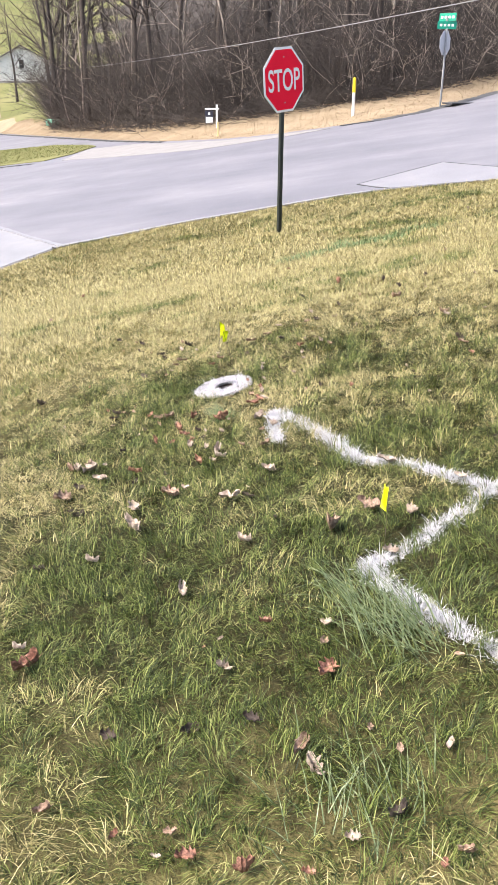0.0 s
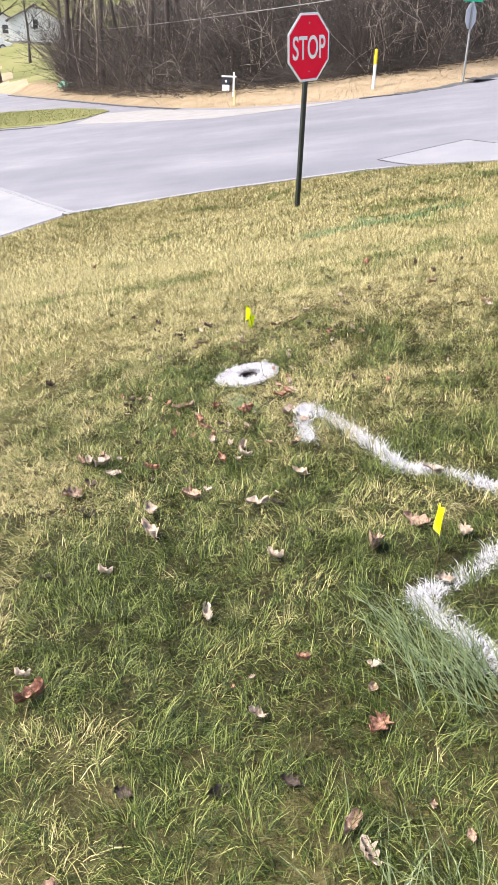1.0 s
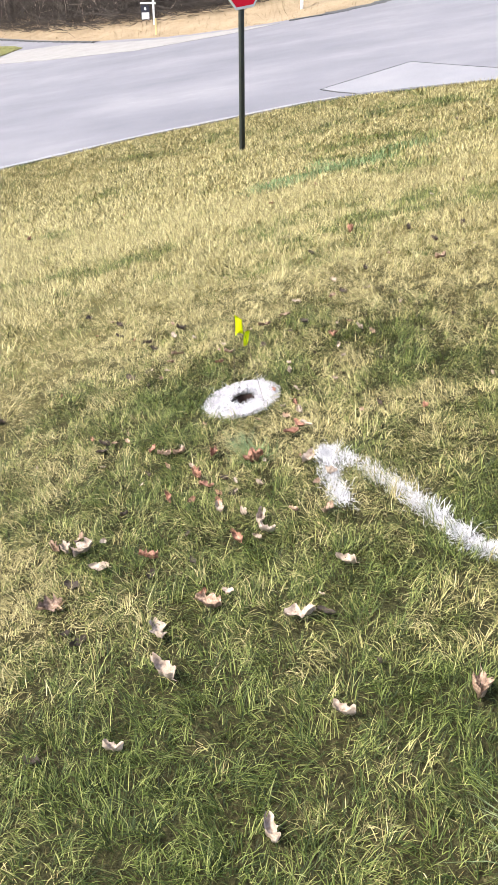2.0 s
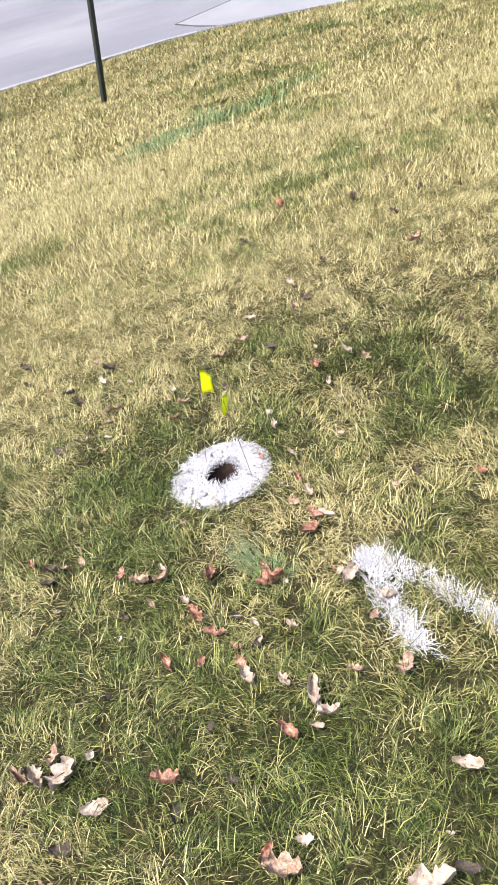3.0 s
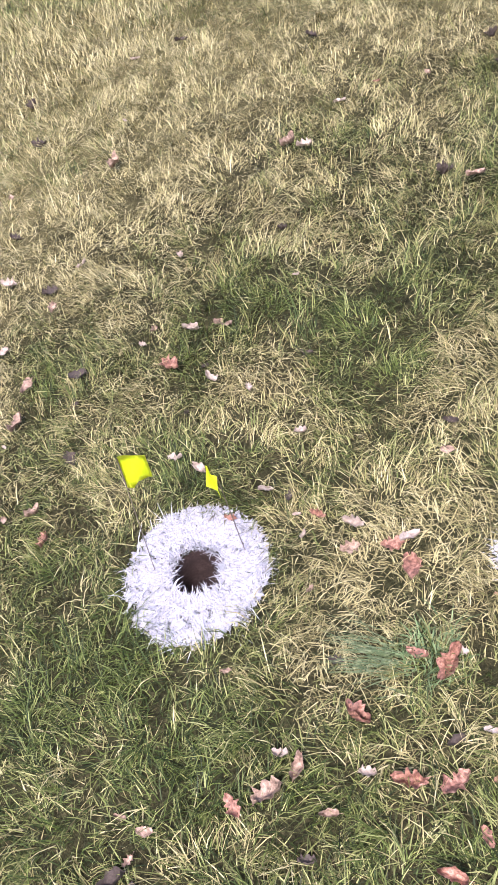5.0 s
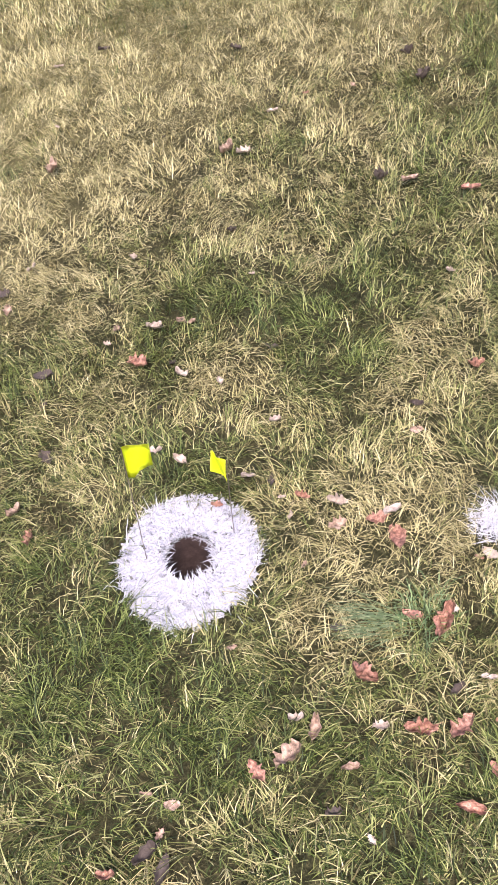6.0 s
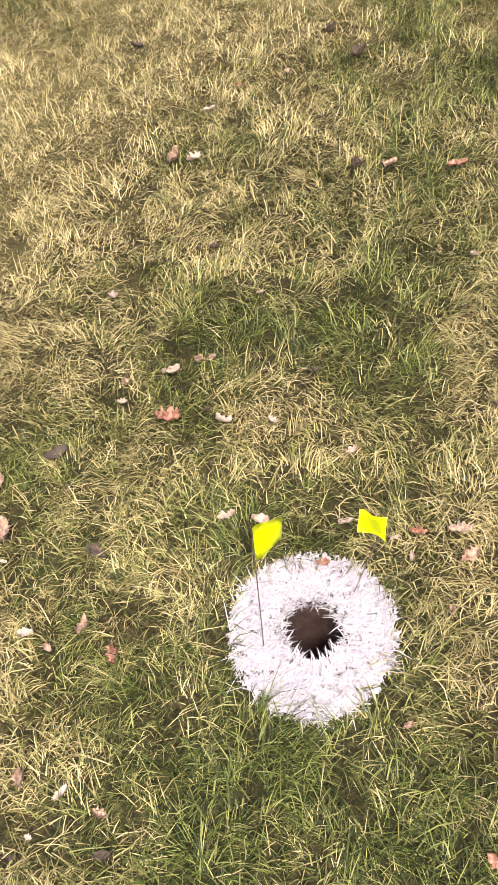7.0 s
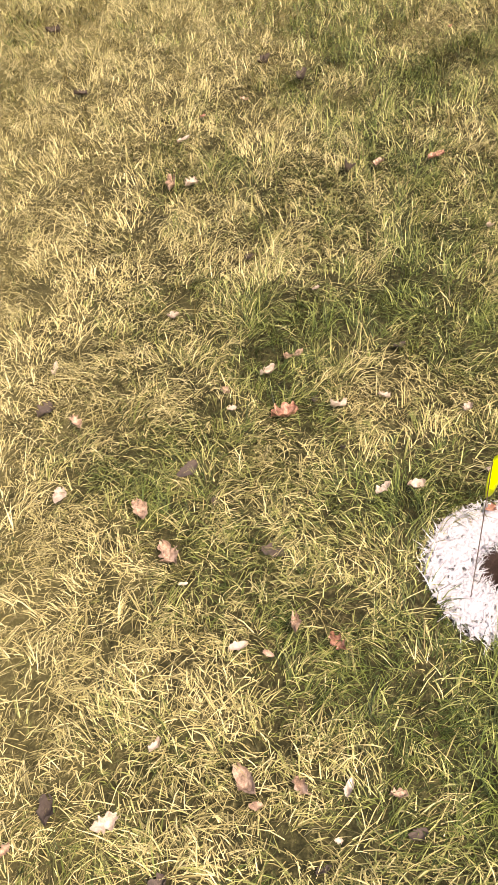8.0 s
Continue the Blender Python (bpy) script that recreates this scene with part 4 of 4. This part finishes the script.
DARK_BEYOND = [(-0.46, 0.27, 0.079, 144), (-0.41, 0.30, 0.025, 117), (1.39, 0.33, 0.038, 105), (0.01, 0.35, 0.041, 72), (0.10, 0.44, 0.021, 171), (0.15, 0.48, 0.058, 128), (-0.43, 0.50, 0.085, 152), (-0.47, 0.57, 0.069, 8), (-0.35, 0.64, 0.053, 4), (-0.62, 0.70, 0.085, 156), (0.28, 0.73, 0.059, 154), (1.26, 0.78, 0.039, 106), (-0.65, 0.82, 0.085, 153), (1.59, 0.89, 0.047, 84), (-0.84, 0.97, 0.085, 78), (0.36, 0.97, 0.035, 121), (1.14, 1.16, 0.059, 163), (0.65, 1.23, 0.066, 130), (0.11, 1.39, 0.063, 138), (0.78, 1.44, 0.061, 109), (0.55, 1.55, 0.061, 110)]


def strew():
    rnd = random.Random(21)
    kinds = ((RUSSET, RUSSET_AT + RUSSET_BEYOND, "curled russet dead leaf lying on the lawn"), (BROWN, BROWN_AT + BROWN_BEYOND, "crumpled brown dead leaf lying on the lawn"),
             (PALE, PALE_AT + PALE_BEYOND + PALE_FAR, "pale bleached dead leaf lying on the lawn"), (DARK, DARK_AT + DARK_BEYOND, "dark rotted leaf half sunk in the grass"))
    for material, places, label in kinds:
        shapes = [mesh_of(*leaf_mesh("leaf", 100 + k, (0, 1, 1, 0, 1)[k], (0.9, 1.2, 1.5, 1.9, 2.3)[k]), material, True) for k in range(5)]
        more = [(rnd.uniform(-1.2, 1.9), rnd.uniform(-2.8, 1.5), rnd.uniform(0.012, 0.024), rnd.uniform(0, 180)) for i in range(12)]
        more += [(rnd.uniform(-3.0, 3.0), rnd.uniform(1.5, 6.5), rnd.uniform(0.025, 0.05), rnd.uniform(0, 180)) for i in range(6)]
        if material is DARK:
            more += [(rnd.uniform(-0.42, 0.15), rnd.uniform(-1.2, -0.42), rnd.uniform(0.02, 0.035), rnd.uniform(0, 180)) for i in range(8)]
        for px, py, size, az in places + more:
            if math.hypot(px, py) < 0.06:
                continue
            size = min(0.85 * size, 0.062) if material is not DARK else min(0.8 * size, 0.036)
            ob = new("fallen_leaf", rnd.choice(shapes))
            sunk = 0.006 if material is DARK else 0.014
            ob.matrix_world = pose(px, py, float(ground_z(px, py)) + sunk + 0.008 * rnd.random(), rnd.uniform(-16, 16), rnd.uniform(-16, 16) - 12, az - 90 + rnd.choice((0, 180))) @ Matrix.Diagonal((size * rnd.uniform(0.85, 1.2), size * 1.05, size, 1))
            tagged(ob, label, "leaf", "fallen leaves")
    # a small red leaf lies on the paint
    ob = new("fallen_leaf", mesh_of(*leaf_mesh("leaf", 140, 1, 1.2), RUSSET, True))
    ob.matrix_world = pose(0.089, 0.008, float(ground_z(0.089, 0.008)) + 0.016, 8, -14, 30) @ Matrix.Diagonal((0.02, 0.022, 0.02, 1))
    tagged(ob, "small red dead leaf lying on the white paint", "leaf", "fallen leaves")


strew()
stick = tubes("stick", [(-0.03, 1.02, 0.18, 0.10, 1.14, 0.21, 0.004, 0.004), (0.10, 1.14, 0.21, 0.20, 1.31, 0.20, 0.004, 0.002), (0.10, 1.14, 0.21, 0.22, 1.15, 0.22, 0.003, 0.001)], BARK, 6)
sticks = new("twig", stick)
sticks.location = (0.02, -0.72, float(ground_z(0.1, 0.4) - ground_z(0.1, 1.1)) - 0.13)
tagged(sticks, "thin dead forked twig on the grass", "twig")


# ---- marker flags ----
def marker_flag(at, height, flag_w, flag_h, az, droop, tilt=(0, 0), torn=0.0, label="fluorescent yellow marker flag on a thin wire stake"):
    z0 = float(ground_z(*at))
    ob = thing("marker_flag", (at[0], at[1], z0), label, "marker flag", "marker flags")
    top = Vector((tilt[0], tilt[1], height))
    part("wire", rod_bm((0, 0, -0.03), top, 0.0008, sides=6), WIRE, ob, "thin rusty wire stake")
    bm = bmesh.new()
    d, cols, rows = Vector((math.cos(az), math.sin(az), 0)), 8, 4
    side = Vector((-d.y, d.x, 0))
    grid = []
    for i in range(cols + 1):
        t = i / cols
        line = []
        for j in range(rows + 1):
            s = j / rows
            tall = 1.08 - 0.14 * t - torn * 0.5 * max(0.0, min(1.0, (t - 0.3) * 8)) * (1 - 0.6 * max(0.0, t - 0.7) / 0.3) + 0.02 * math.sin(11 * t)
            p = top - Vector((0, 0, s * flag_h * tall)) + Vector((0, 0, 0.0015 * math.sin(8 * t + 1))) + d * (t * flag_w * (1 - 0.25 * droop * t)) + side * (0.0035 * math.sin(5.0 * t + 2.5 * s)) - Vector((0, 0, droop * flag_w * t * t * 0.7))
            line.append(bm.verts.new(p))
        grid.append(line)
    for a, b in zip(grid, grid[1:]):
        for j in range(rows):
            bm.faces.new((a[j], a[j + 1], b[j + 1], b[j]))
    bmesh.ops.solidify(bm, geom=bm.faces[:], thickness=0.0006)
    for f in bm.faces:
        f.smooth = True
    part("flag", bm, FLAG, ob, "creased fluorescent yellow film")
    return ob


marker_flag((-0.05, 0.06), 0.270, 0.042, 0.062, -0.75, 0.0, (0.004, 0.0), 0.4)
marker_flag((0.07, -0.04), 0.256, 0.042, 0.042, 1.36, 0.3, (-0.062, -0.058))
marker_flag((0.735, -1.389), 0.160, 0.036, 0.070, 2.05, 0.2, (0.0, 0.0), 0.0, "fluorescent yellow marker flag low in the grass")


# ---- traffic signs ----
def octagon(r):
    return [(r / math.cos(math.pi / 8) * math.cos(math.pi / 8 + k * math.pi / 4), r / math.cos(math.pi / 8) * math.sin(math.pi / 8 + k * math.pi / 4)) for k in range(8)]


def word_bm(text, width, height, y):
    """Raised letters as a mesh, centred, facing -y."""
    cu = bpy.data.curves.new("letters", "FONT")
    cu.body, cu.align_x, cu.align_y, cu.extrude, cu.offset = text, "CENTER", "CENTER", 0.001, 0.012
    tmp = bpy.data.objects.new("letters", cu)
    scene.collection.objects.link(tmp)
    me = bpy.data.meshes.new_from_object(tmp.evaluated_get(bpy.context.evaluated_depsgraph_get()))
    bm = bmesh.new()
    bm.from_mesh(me)
    bpy.data.objects.remove(tmp)
    xs, ys = [v.co.x for v in bm.verts], [v.co.y for v in bm.verts]
    cx, cy, sx, sy = (max(xs) + min(xs)) / 2, (max(ys) + min(ys)) / 2, width / (max(xs) - min(xs)), height / (max(ys) - min(ys))
    for v in bm.verts:
        v.co = Vector(((v.co.x - cx) * sx, y - v.co.z, (v.co.y - cy) * sy))
    return bm


def stop_sign(at, rz, lean, post_top, plate_z, label, front=True, size=1.0):
    ob = thing("stop_sign", at, label, "road sign", "stop signs", rz)
    post = part("post", box_bm((0.06, 0.035, post_top + 0.3), (0, 0.022, post_top / 2 - 0.15), 0.004), POST_DARK if front else STEEL, ob, "dark painted steel post" if front else "galvanised steel post")
    for k in range(5):
        part("post_hole", box_bm((0.012, 0.004, 0.012), (0, 0.003, 0.35 + 0.2 * k)), TAR, post)
    turn = Matrix.Translation((0, 0, plate_z)) @ Matrix.Rotation(radians(lean), 4, "Y")
    for name, r, thick, y, mat, lab in (("plate", 0.381, 0.004, 0.0, SIGN_BACK, "bare aluminium plate"), ("border", 0.379, 0.002, -0.0035, SIGN_WHITE, "white border"), ("face", 0.352, 0.002, -0.0060, SIGN_RED, "red reflective face")):
        bm = plate_bm(octagon(r * size), thick)
        bm.transform(turn @ Matrix.Translation((0, y, 0)))
        part(name, bm, mat, ob, lab)
    if front:
        bm = word_bm("STOP", 0.60 * size, 0.262 * size, -0.0085)
        bm.transform(turn)
        part("lettering", bm, SIGN_WHITE, ob, "white word STOP")
    for dz in (-0.25, 0.25):
        bm = rod_bm((0, -0.011, dz), (0, 0.0, dz), 0.008, sides=6)
        bm.transform(turn)
        part("bolt", bm, STEEL, ob)
    return ob


stop_sign((-1.043, 7.398, float(ground_z(-1.043, 7.398))), 58.0, -5.0, 2.1, 1.775, "red octagonal STOP sign on a dark post in the lawn", True, 0.93)
far_at = (0.80, 22.8)
far_z = float(ground_z(*far_at))
far_sign = stop_sign((*far_at, far_z), 243, 0, 1.98, 1.62, "bare grey back of an octagonal road sign on the verge", False, 0.8)
names = thing("street_name_sign", (*far_at, far_z + 1.98), "green street name blades on top of the post", "street sign", "", 8)
part("bracket", box_bm((0.05, 0.05, 0.34), (0, 0, 0.13), 0.005), STEEL, names)
for k, (rz, z, w) in enumerate(((12, 0.08, 0.54), (-35, 0.28, 0.50))):
    bm = box_bm((w, 0.008, 0.19), (0, -0.03 if k == 0 else 0.03, z), 0.003)
    bm.transform(Matrix.Rotation(radians(rz), 4, "Z"))
    blade = part("blade", bm, SIGN_GREEN, names, "green sheeting")
    for b in range(4):
        bm = box_bm((0.07, 0.012, 0.06), (-0.17 + 0.11 * b, -0.03 if k == 0 else 0.03, z), 0.002)
        bm.transform(Matrix.Rotation(radians(rz), 4, "Z"))
        part("bar", bm, SIGN_WHITE, blade)

# cable marker
mk = (-1.60, 22.6)
cable = thing("cable_marker", (*mk, float(ground_z(*mk))), "white plastic cable marker post with a yellow top", "marker post")
bm = rod_bm((0, 0, -0.1), (0.0, 0, 0.62), 0.042, sides=14)
part("post", bm, WHITE_PLASTIC, cable)
bm = rod_bm((0, 0, 0.62), (0, 0, 0.98), 0.047, 0.044, sides=14)
part("sleeve", bm, YELLOW, cable, "yellow sleeve")
bm = rod_bm((0, 0, 0.98), (0, 0, 1.01), 0.044, 0.02, sides=14)
part("cap", bm, YELLOW, cable, "yellow domed cap")

# yard sign
ys = (-6.25, 24.5)
yard = thing("yard_sign", (*ys, float(ground_z(*ys))), "small navy and white yard sign hung from a white post", "yard sign", "", 14)
part("post", box_bm((0.06, 0.06, 0.85), (0.17, 0, 0.32), 0.006), WHITE_PLASTIC, yard)
part("arm", box_bm((0.46, 0.045, 0.045), (0.02, 0, 0.62), 0.005), WHITE_PLASTIC, yard)
panel = part("panel", box_bm((0.25, 0.02, 0.38), (-0.07, 0, 0.38), 0.004), NAVY, yard, "navy panel")
part("label", box_bm((0.22, 0.006, 0.18), (-0.07, -0.014, 0.29), 0.002), WHITE_PLASTIC, panel, "white lower panel")
part("emblem", box_bm((0.06, 0.006, 0.07), (-0.07, -0.014, 0.48), 0.002), WHITE_PLASTIC, panel, "small white emblem")
st = (-5.7, 23.1)
stake = thing("survey_stake", (*st, float(ground_z(*st))), "short pale timber stake in the verge", "stake")
part("body", box_bm((0.05, 0.03, 0.5), (0, 0, 0.17), 0.004), STAKE, stake)
gb = (-19.2, 41.6)
box = thing("utility_box", (*gb, float(ground_z(*gb))), "low pale green plastic utility cover in the verge", "utility box")
part("cover", box_bm((0.85, 0.55, 0.34), (0, 0, 0.10), 0.08), GREEN_BOX, box)


# ---- woods ----
def grow(rnd, p, d, length, r, depth, segs, droop=0.0):
    """A limb in short tapering pieces that forks as it goes."""
    pieces = 4 if depth > 1 else 3
    for i in range(pieces):
        d = (d + Vector((rnd.gauss(0, 0.13), rnd.gauss(0, 0.13), rnd.gauss(0.03 - droop, 0.08)))).normalized()
        q = p + d * (length / pieces)
        r1 = r * (1 - 0.6 * (i + 1) / pieces)
        segs.append((*p, *q, r * (1 - 0.6 * i / pieces), r1))
        if depth > 0 and (i > 0 or depth < 3):
            for k in range(rnd.randint(1, 2)):
                side = Vector((rnd.gauss(0, 1), rnd.gauss(0, 1), rnd.gauss(0.25, 0.4))).normalized()
                grow(rnd, q, (d * 0.7 + side * 0.8).normalized(), length * rnd.uniform(0.35, 0.6), r1 * rnd.uniform(0.45, 0.7), depth - 1, segs, droop)
        p = q


def tree_thing(seed, height, radius, bark, label, depth=3):
    rnd = random.Random(seed)
    ob = thing("bare_tree", (0, 0, 0), label, "tree", "bare trees of the wood")
    trunk, limbs = [], []
    p, d = Vector((0, 0, -0.3)), Vector((rnd.gauss(0, 0.05), rnd.gauss(0, 0.05), 1)).normalized()
    n = 8
    for i in range(n):
        d = (d + Vector((rnd.gauss(0, 0.06), rnd.gauss(0, 0.06), 0.05))).normalized()
        q = p + d * height / n
        a, b = radius * (1 - 0.85 * i / n), radius * (1 - 0.85 * (i + 1) / n)
        trunk.append((*p, *q, a * (1.35 if i == 0 else 1), b))
        if i > 1:
            for k in range(rnd.randint(1, 3)):
                ang = rnd.uniform(0, 6.28)
                grow(rnd, q, Vector((math.cos(ang), math.sin(ang), rnd.uniform(0.4, 1.2))).normalized(), height * rnd.uniform(0.18, 0.34), b * 0.55, depth - 1, limbs)
        p = q
    for name, segs, sides in (("trunk", trunk, 8), ("crown", limbs, 3)):
        o = new(name, tubes(name, segs, bark, sides))
        o.parent = ob
    return ob


def wood_place(rnd, near, far):
    """A place in the wood: a bearing as seen across the road, and a depth behind the verge."""
    a = radians(-25 + 36 * rnd.random() ** 1.25)
    d = 15.0
    while far_d(math.sin(a) * d, math.cos(a) * d) < 0:
        d += 0.25
    d += rnd.uniform(near, far) * (1 + 0.012 * max(0, d - 25))
    return math.sin(a) * d, math.cos(a) * d


def build_woods():
    rnd = random.Random(9)
    kinds = [tree_thing(70 + k, h, r, b, lab) for k, (h, r, b, lab) in enumerate(((11, 0.13, BARK, "tall bare grey-brown tree in the wood"), (9, 0.10, BARK, "bare grey-brown tree in the wood"), (12, 0.16, BARK, "stout bare tree in the wood"), (9, 0.055, PALE_BARK, "slender pale bare tree in the wood"), (7.5, 0.045, PALE_BARK, "thin pale sapling in the wood")))]
    first = set()
    for i in range(72):
        x, y = wood_place(rnd, 5, 22)
        k = rnd.choice((0, 1, 1, 2, 3, 4)) if x < -1 else rnd.choice((1, 3, 3, 4, 4, 0))
        m = pose(x, y, float(ground_z(x, y)) - 0.05, rnd.uniform(-4, 4), rnd.uniform(-4, 4), rnd.uniform(0, 360))
        if k in first:
            copy_thing(kinds[k], m)
        else:
            first.add(k)
            kinds[k].matrix_world = m
    # undergrowth: arching stems and twigs, thick as a thicket
    segs, pale = [], []
    for i in range(6200):
        x, y = wood_place(rnd, 3.2, 18)
        z = float(ground_z(x, y)) - 0.05
        d = Vector((rnd.gauss(0, 0.45), rnd.gauss(0, 0.45), 1)).normalized()
        p, length, r = Vector((x, y, z)), rnd.uniform(0.8, 5.0), rnd.uniform(0.007, 0.018)
        into = pale if rnd.random() < (0.06 if x < -2 else 0.16) else segs
        n = 5
        for s in range(n):
            d = (d + Vector((rnd.gauss(0, 0.22), rnd.gauss(0, 0.22), rnd.gauss(-0.05, 0.14)))).normalized()
            q = p + d * length / n
            into.append((*p, *q, r * (1 - 0.15 * s), r * (1 - 0.15 * (s + 1))))
            if s:
                for b in range(2):
                    e = (d + Vector((rnd.gauss(0, 0.8), rnd.gauss(0, 0.8), rnd.gauss(0, 0.5)))).normalized()
                    into.append((*q, *(q + e * rnd.uniform(0.2, 0.9)), r * 0.6, r * 0.25))
            p = q
    tagged(new("thicket", tubes("thicket", segs, TWIGS, 3)), "dense brown leafless thicket under the trees", "undergrowth", "", "stuff")
    tagged(new("thicket", tubes("thicket", pale, PALE_BARK, 3)), "pale bare stems standing in the thicket", "undergrowth", "", "stuff")
    # a tangle of cut brush along the foot of the wood
    segs = []
    for i in range(3600):
        x, y = wood_place(rnd, 2.3, 4.4)
        z = float(ground_z(x, y))
        p = Vector((x, y, z + rnd.uniform(0.0, 0.4)))
        d = Vector((rnd.gauss(0, 1), rnd.gauss(0, 1), rnd.gauss(0.1, 0.3))).normalized()
        q = p + d * rnd.uniform(0.25, 0.8)
        q.z = max(q.z, z + 0.02)
        segs.append((*p, *q, rnd.uniform(0.005, 0.013), 0.004))
    tagged(new("brush", tubes("brush", segs, TWIGS, 3)), "tangled dead brush along the foot of the wood", "undergrowth", "", "stuff")


build_woods()


# ---- utility pole and cable ----
up = (-15.5, 37.2)
uz = float(ground_z(*up))
pole = thing("utility_pole", (*up, uz), "dark wooden utility pole at the edge of the wood", "utility pole")
part("shaft", rod_bm((0, 0, -0.4), (0, 0, 7.5), 0.13, 0.10, 12), BARK, pole)
part("crossarm", box_bm((1.4, 0.09, 0.11), (0, 0.1, 6.9), 0.01), BARK, pole)
part("insulator", rod_bm((0, 0.1, 6.95), (0, 0.1, 7.1), 0.04, 0.025, 8), SIGN_BACK, pole)


def cable_line(name, a, b, sag, r, label):
    pts = [Vector(a).lerp(Vector(b), t / 24) - Vector((0, 0, sag * 4 * (t / 24) * (1 - t / 24))) for t in range(25)]
    ob = new(name, tubes(name, [(*p, *q, r, r) for p, q in zip(pts, pts[1:])], CABLE, 6))
    return tagged(ob, label, "cable")


cable_line("overhead_cable", (-15.5, 37.2, uz + 2.4), (5.0, 10.6, 3.0), 0.15, 0.010, "thin pale overhead cable crossing the wood")


# ---- houses on the hill ----
def house(at, rz, w, l, eave, ridge, label, windows):
    ob = thing("house", at, label, "house", "houses on the hill", rz)
    bm = bmesh.new()
    prof = [(-w / 2, 0), (w / 2, 0), (w / 2, eave), (0, ridge), (-w / 2, eave)]
    f = bm.faces.new([bm.verts.new((px, 0, pz)) for px, pz in prof])
    r = bmesh.ops.extrude_face_region(bm, geom=[f])
    bmesh.ops.translate(bm, vec=(0, l, 0), verts=[v for v in r["geom"] if isinstance(v, bmesh.types.BMVert)])
    bmesh.ops.recalc_face_normals(bm, faces=bm.faces[:])
    wall = part("wall", bm, SIDING, ob)
    for k in range(int(eave / 0.3)):
        part("board", box_bm((w + 0.03, 0.03, 0.27), (0, -0.012, 0.16 + 0.3 * k), 0.008), SIDING, wall)
    part("foundation", box_bm((w + 0.1, l + 0.1, 1.6), (0, l / 2, -0.8)), STONE, ob)
    slope = math.atan2(ridge - eave, w / 2)
    run = math.hypot(ridge - eave, w / 2) + 0.35
    for s in (-1, 1):
        turn = Matrix.Rotation(s * slope, 4, "Y")
        c = Vector((s * (w / 4 + 0.12), l / 2, (eave + ridge) / 2 + 0.0))
        part("roof", box_bm((run, l + 0.7, 0.12), c, 0.01, turn), ROOFING, ob)
    for px, pz, ww, hh in windows:
        win = part("window", box_bm((ww, 0.06, hh), (px, -0.04, pz), 0.01), WHITE_PLASTIC, ob, "white window frame")
        for s in (-1, 1):
            part("pane", box_bm((ww * 0.8, 0.02, hh * 0.4), (px, -0.075, pz + s * hh * 0.22), 0.004), GLASS, win)
    return ob


hz = 1.1
house((-42.6, 87.0, hz), 22, 5.6, 9, 1.9, 3.4, "white weatherboard house with a grey gable roof", [(-0.05, 1.65, 0.6, 1.0)])
house((-49.0, 90.0, hz - 0.3), 34, 6.0, 9, 1.9, 3.4, "low white annexe with a grey roof", [(1.2, 1.4, 0.8, 1.0)])
house((-76, 181, float(ground_z(-76, 181))), 22, 24, 8, 3.4, 4.3, "long white building on top of the grassy hill", [(-6, 1.8, 1.6, 1.4), (0, 1.8, 1.6, 1.4), (6, 1.8, 1.6, 1.4)])


def parked_car(at, rz):
    ob = thing("parked_car", at, "pale silver car parked by the white house", "car", "", rz)
    bm = bmesh.new()
    prof = [(-2.2, 0.35), (2.2, 0.35), (2.25, 0.75), (1.5, 0.95), (0.9, 1.45), (-1.3, 1.48), (-2.0, 1.0), (-2.25, 0.8)]
    f = bm.faces.new([bm.verts.new((px, -0.88, pz)) for px, pz in prof])
    r = bmesh.ops.extrude_face_region(bm, geom=[f])
    bmesh.ops.translate(bm, vec=(0, 1.76, 0), verts=[v for v in r["geom"] if isinstance(v, bmesh.types.BMVert)])
    bmesh.ops.recalc_face_normals(bm, faces=bm.faces[:])
    bmesh.ops.bevel(bm, geom=bm.edges[:], offset=0.08, segments=2, affect="EDGES")
    part("body", bm, CAR_PAINT, ob)
    for px, wid in ((0.05, 1.1), (-1.05, 0.9)):
        part("side_window", box_bm((wid, 0.02, 0.36), (px, -0.885, 1.2), 0.008), GLASS, ob)
    for px in (-1.4, 1.4):
        for py in (-0.82, 0.82):
            wh = part("wheel", rod_bm((px, py - 0.1, 0.34), (px, py + 0.1, 0.34), 0.34, sides=20), TYRE, ob)
            part("rim", rod_bm((px, py - 0.11, 0.34), (px, py + 0.11, 0.34), 0.2, sides=14), STEEL, wh)
    return ob


parked_car((-45.6, 82.5, float(ground_z(-45.6, 82.5))), 20)
for k, (px, py, h, r, s) in enumerate(((-31.5, 57.5, 9, 0.2, 301), (-33.2, 66, 8, 0.12, 302), (-58, 132, 9, 0.3, 303), (-27, 60, 7, 0.1, 304), (-24, 55, 6, 0.08, 305))):
    t = tree_thing(s, h, r, BARK, "bare branching tree near the white house", 3)
    t.matrix_world = pose(px, py, float(ground_z(px, py)) - 0.05)
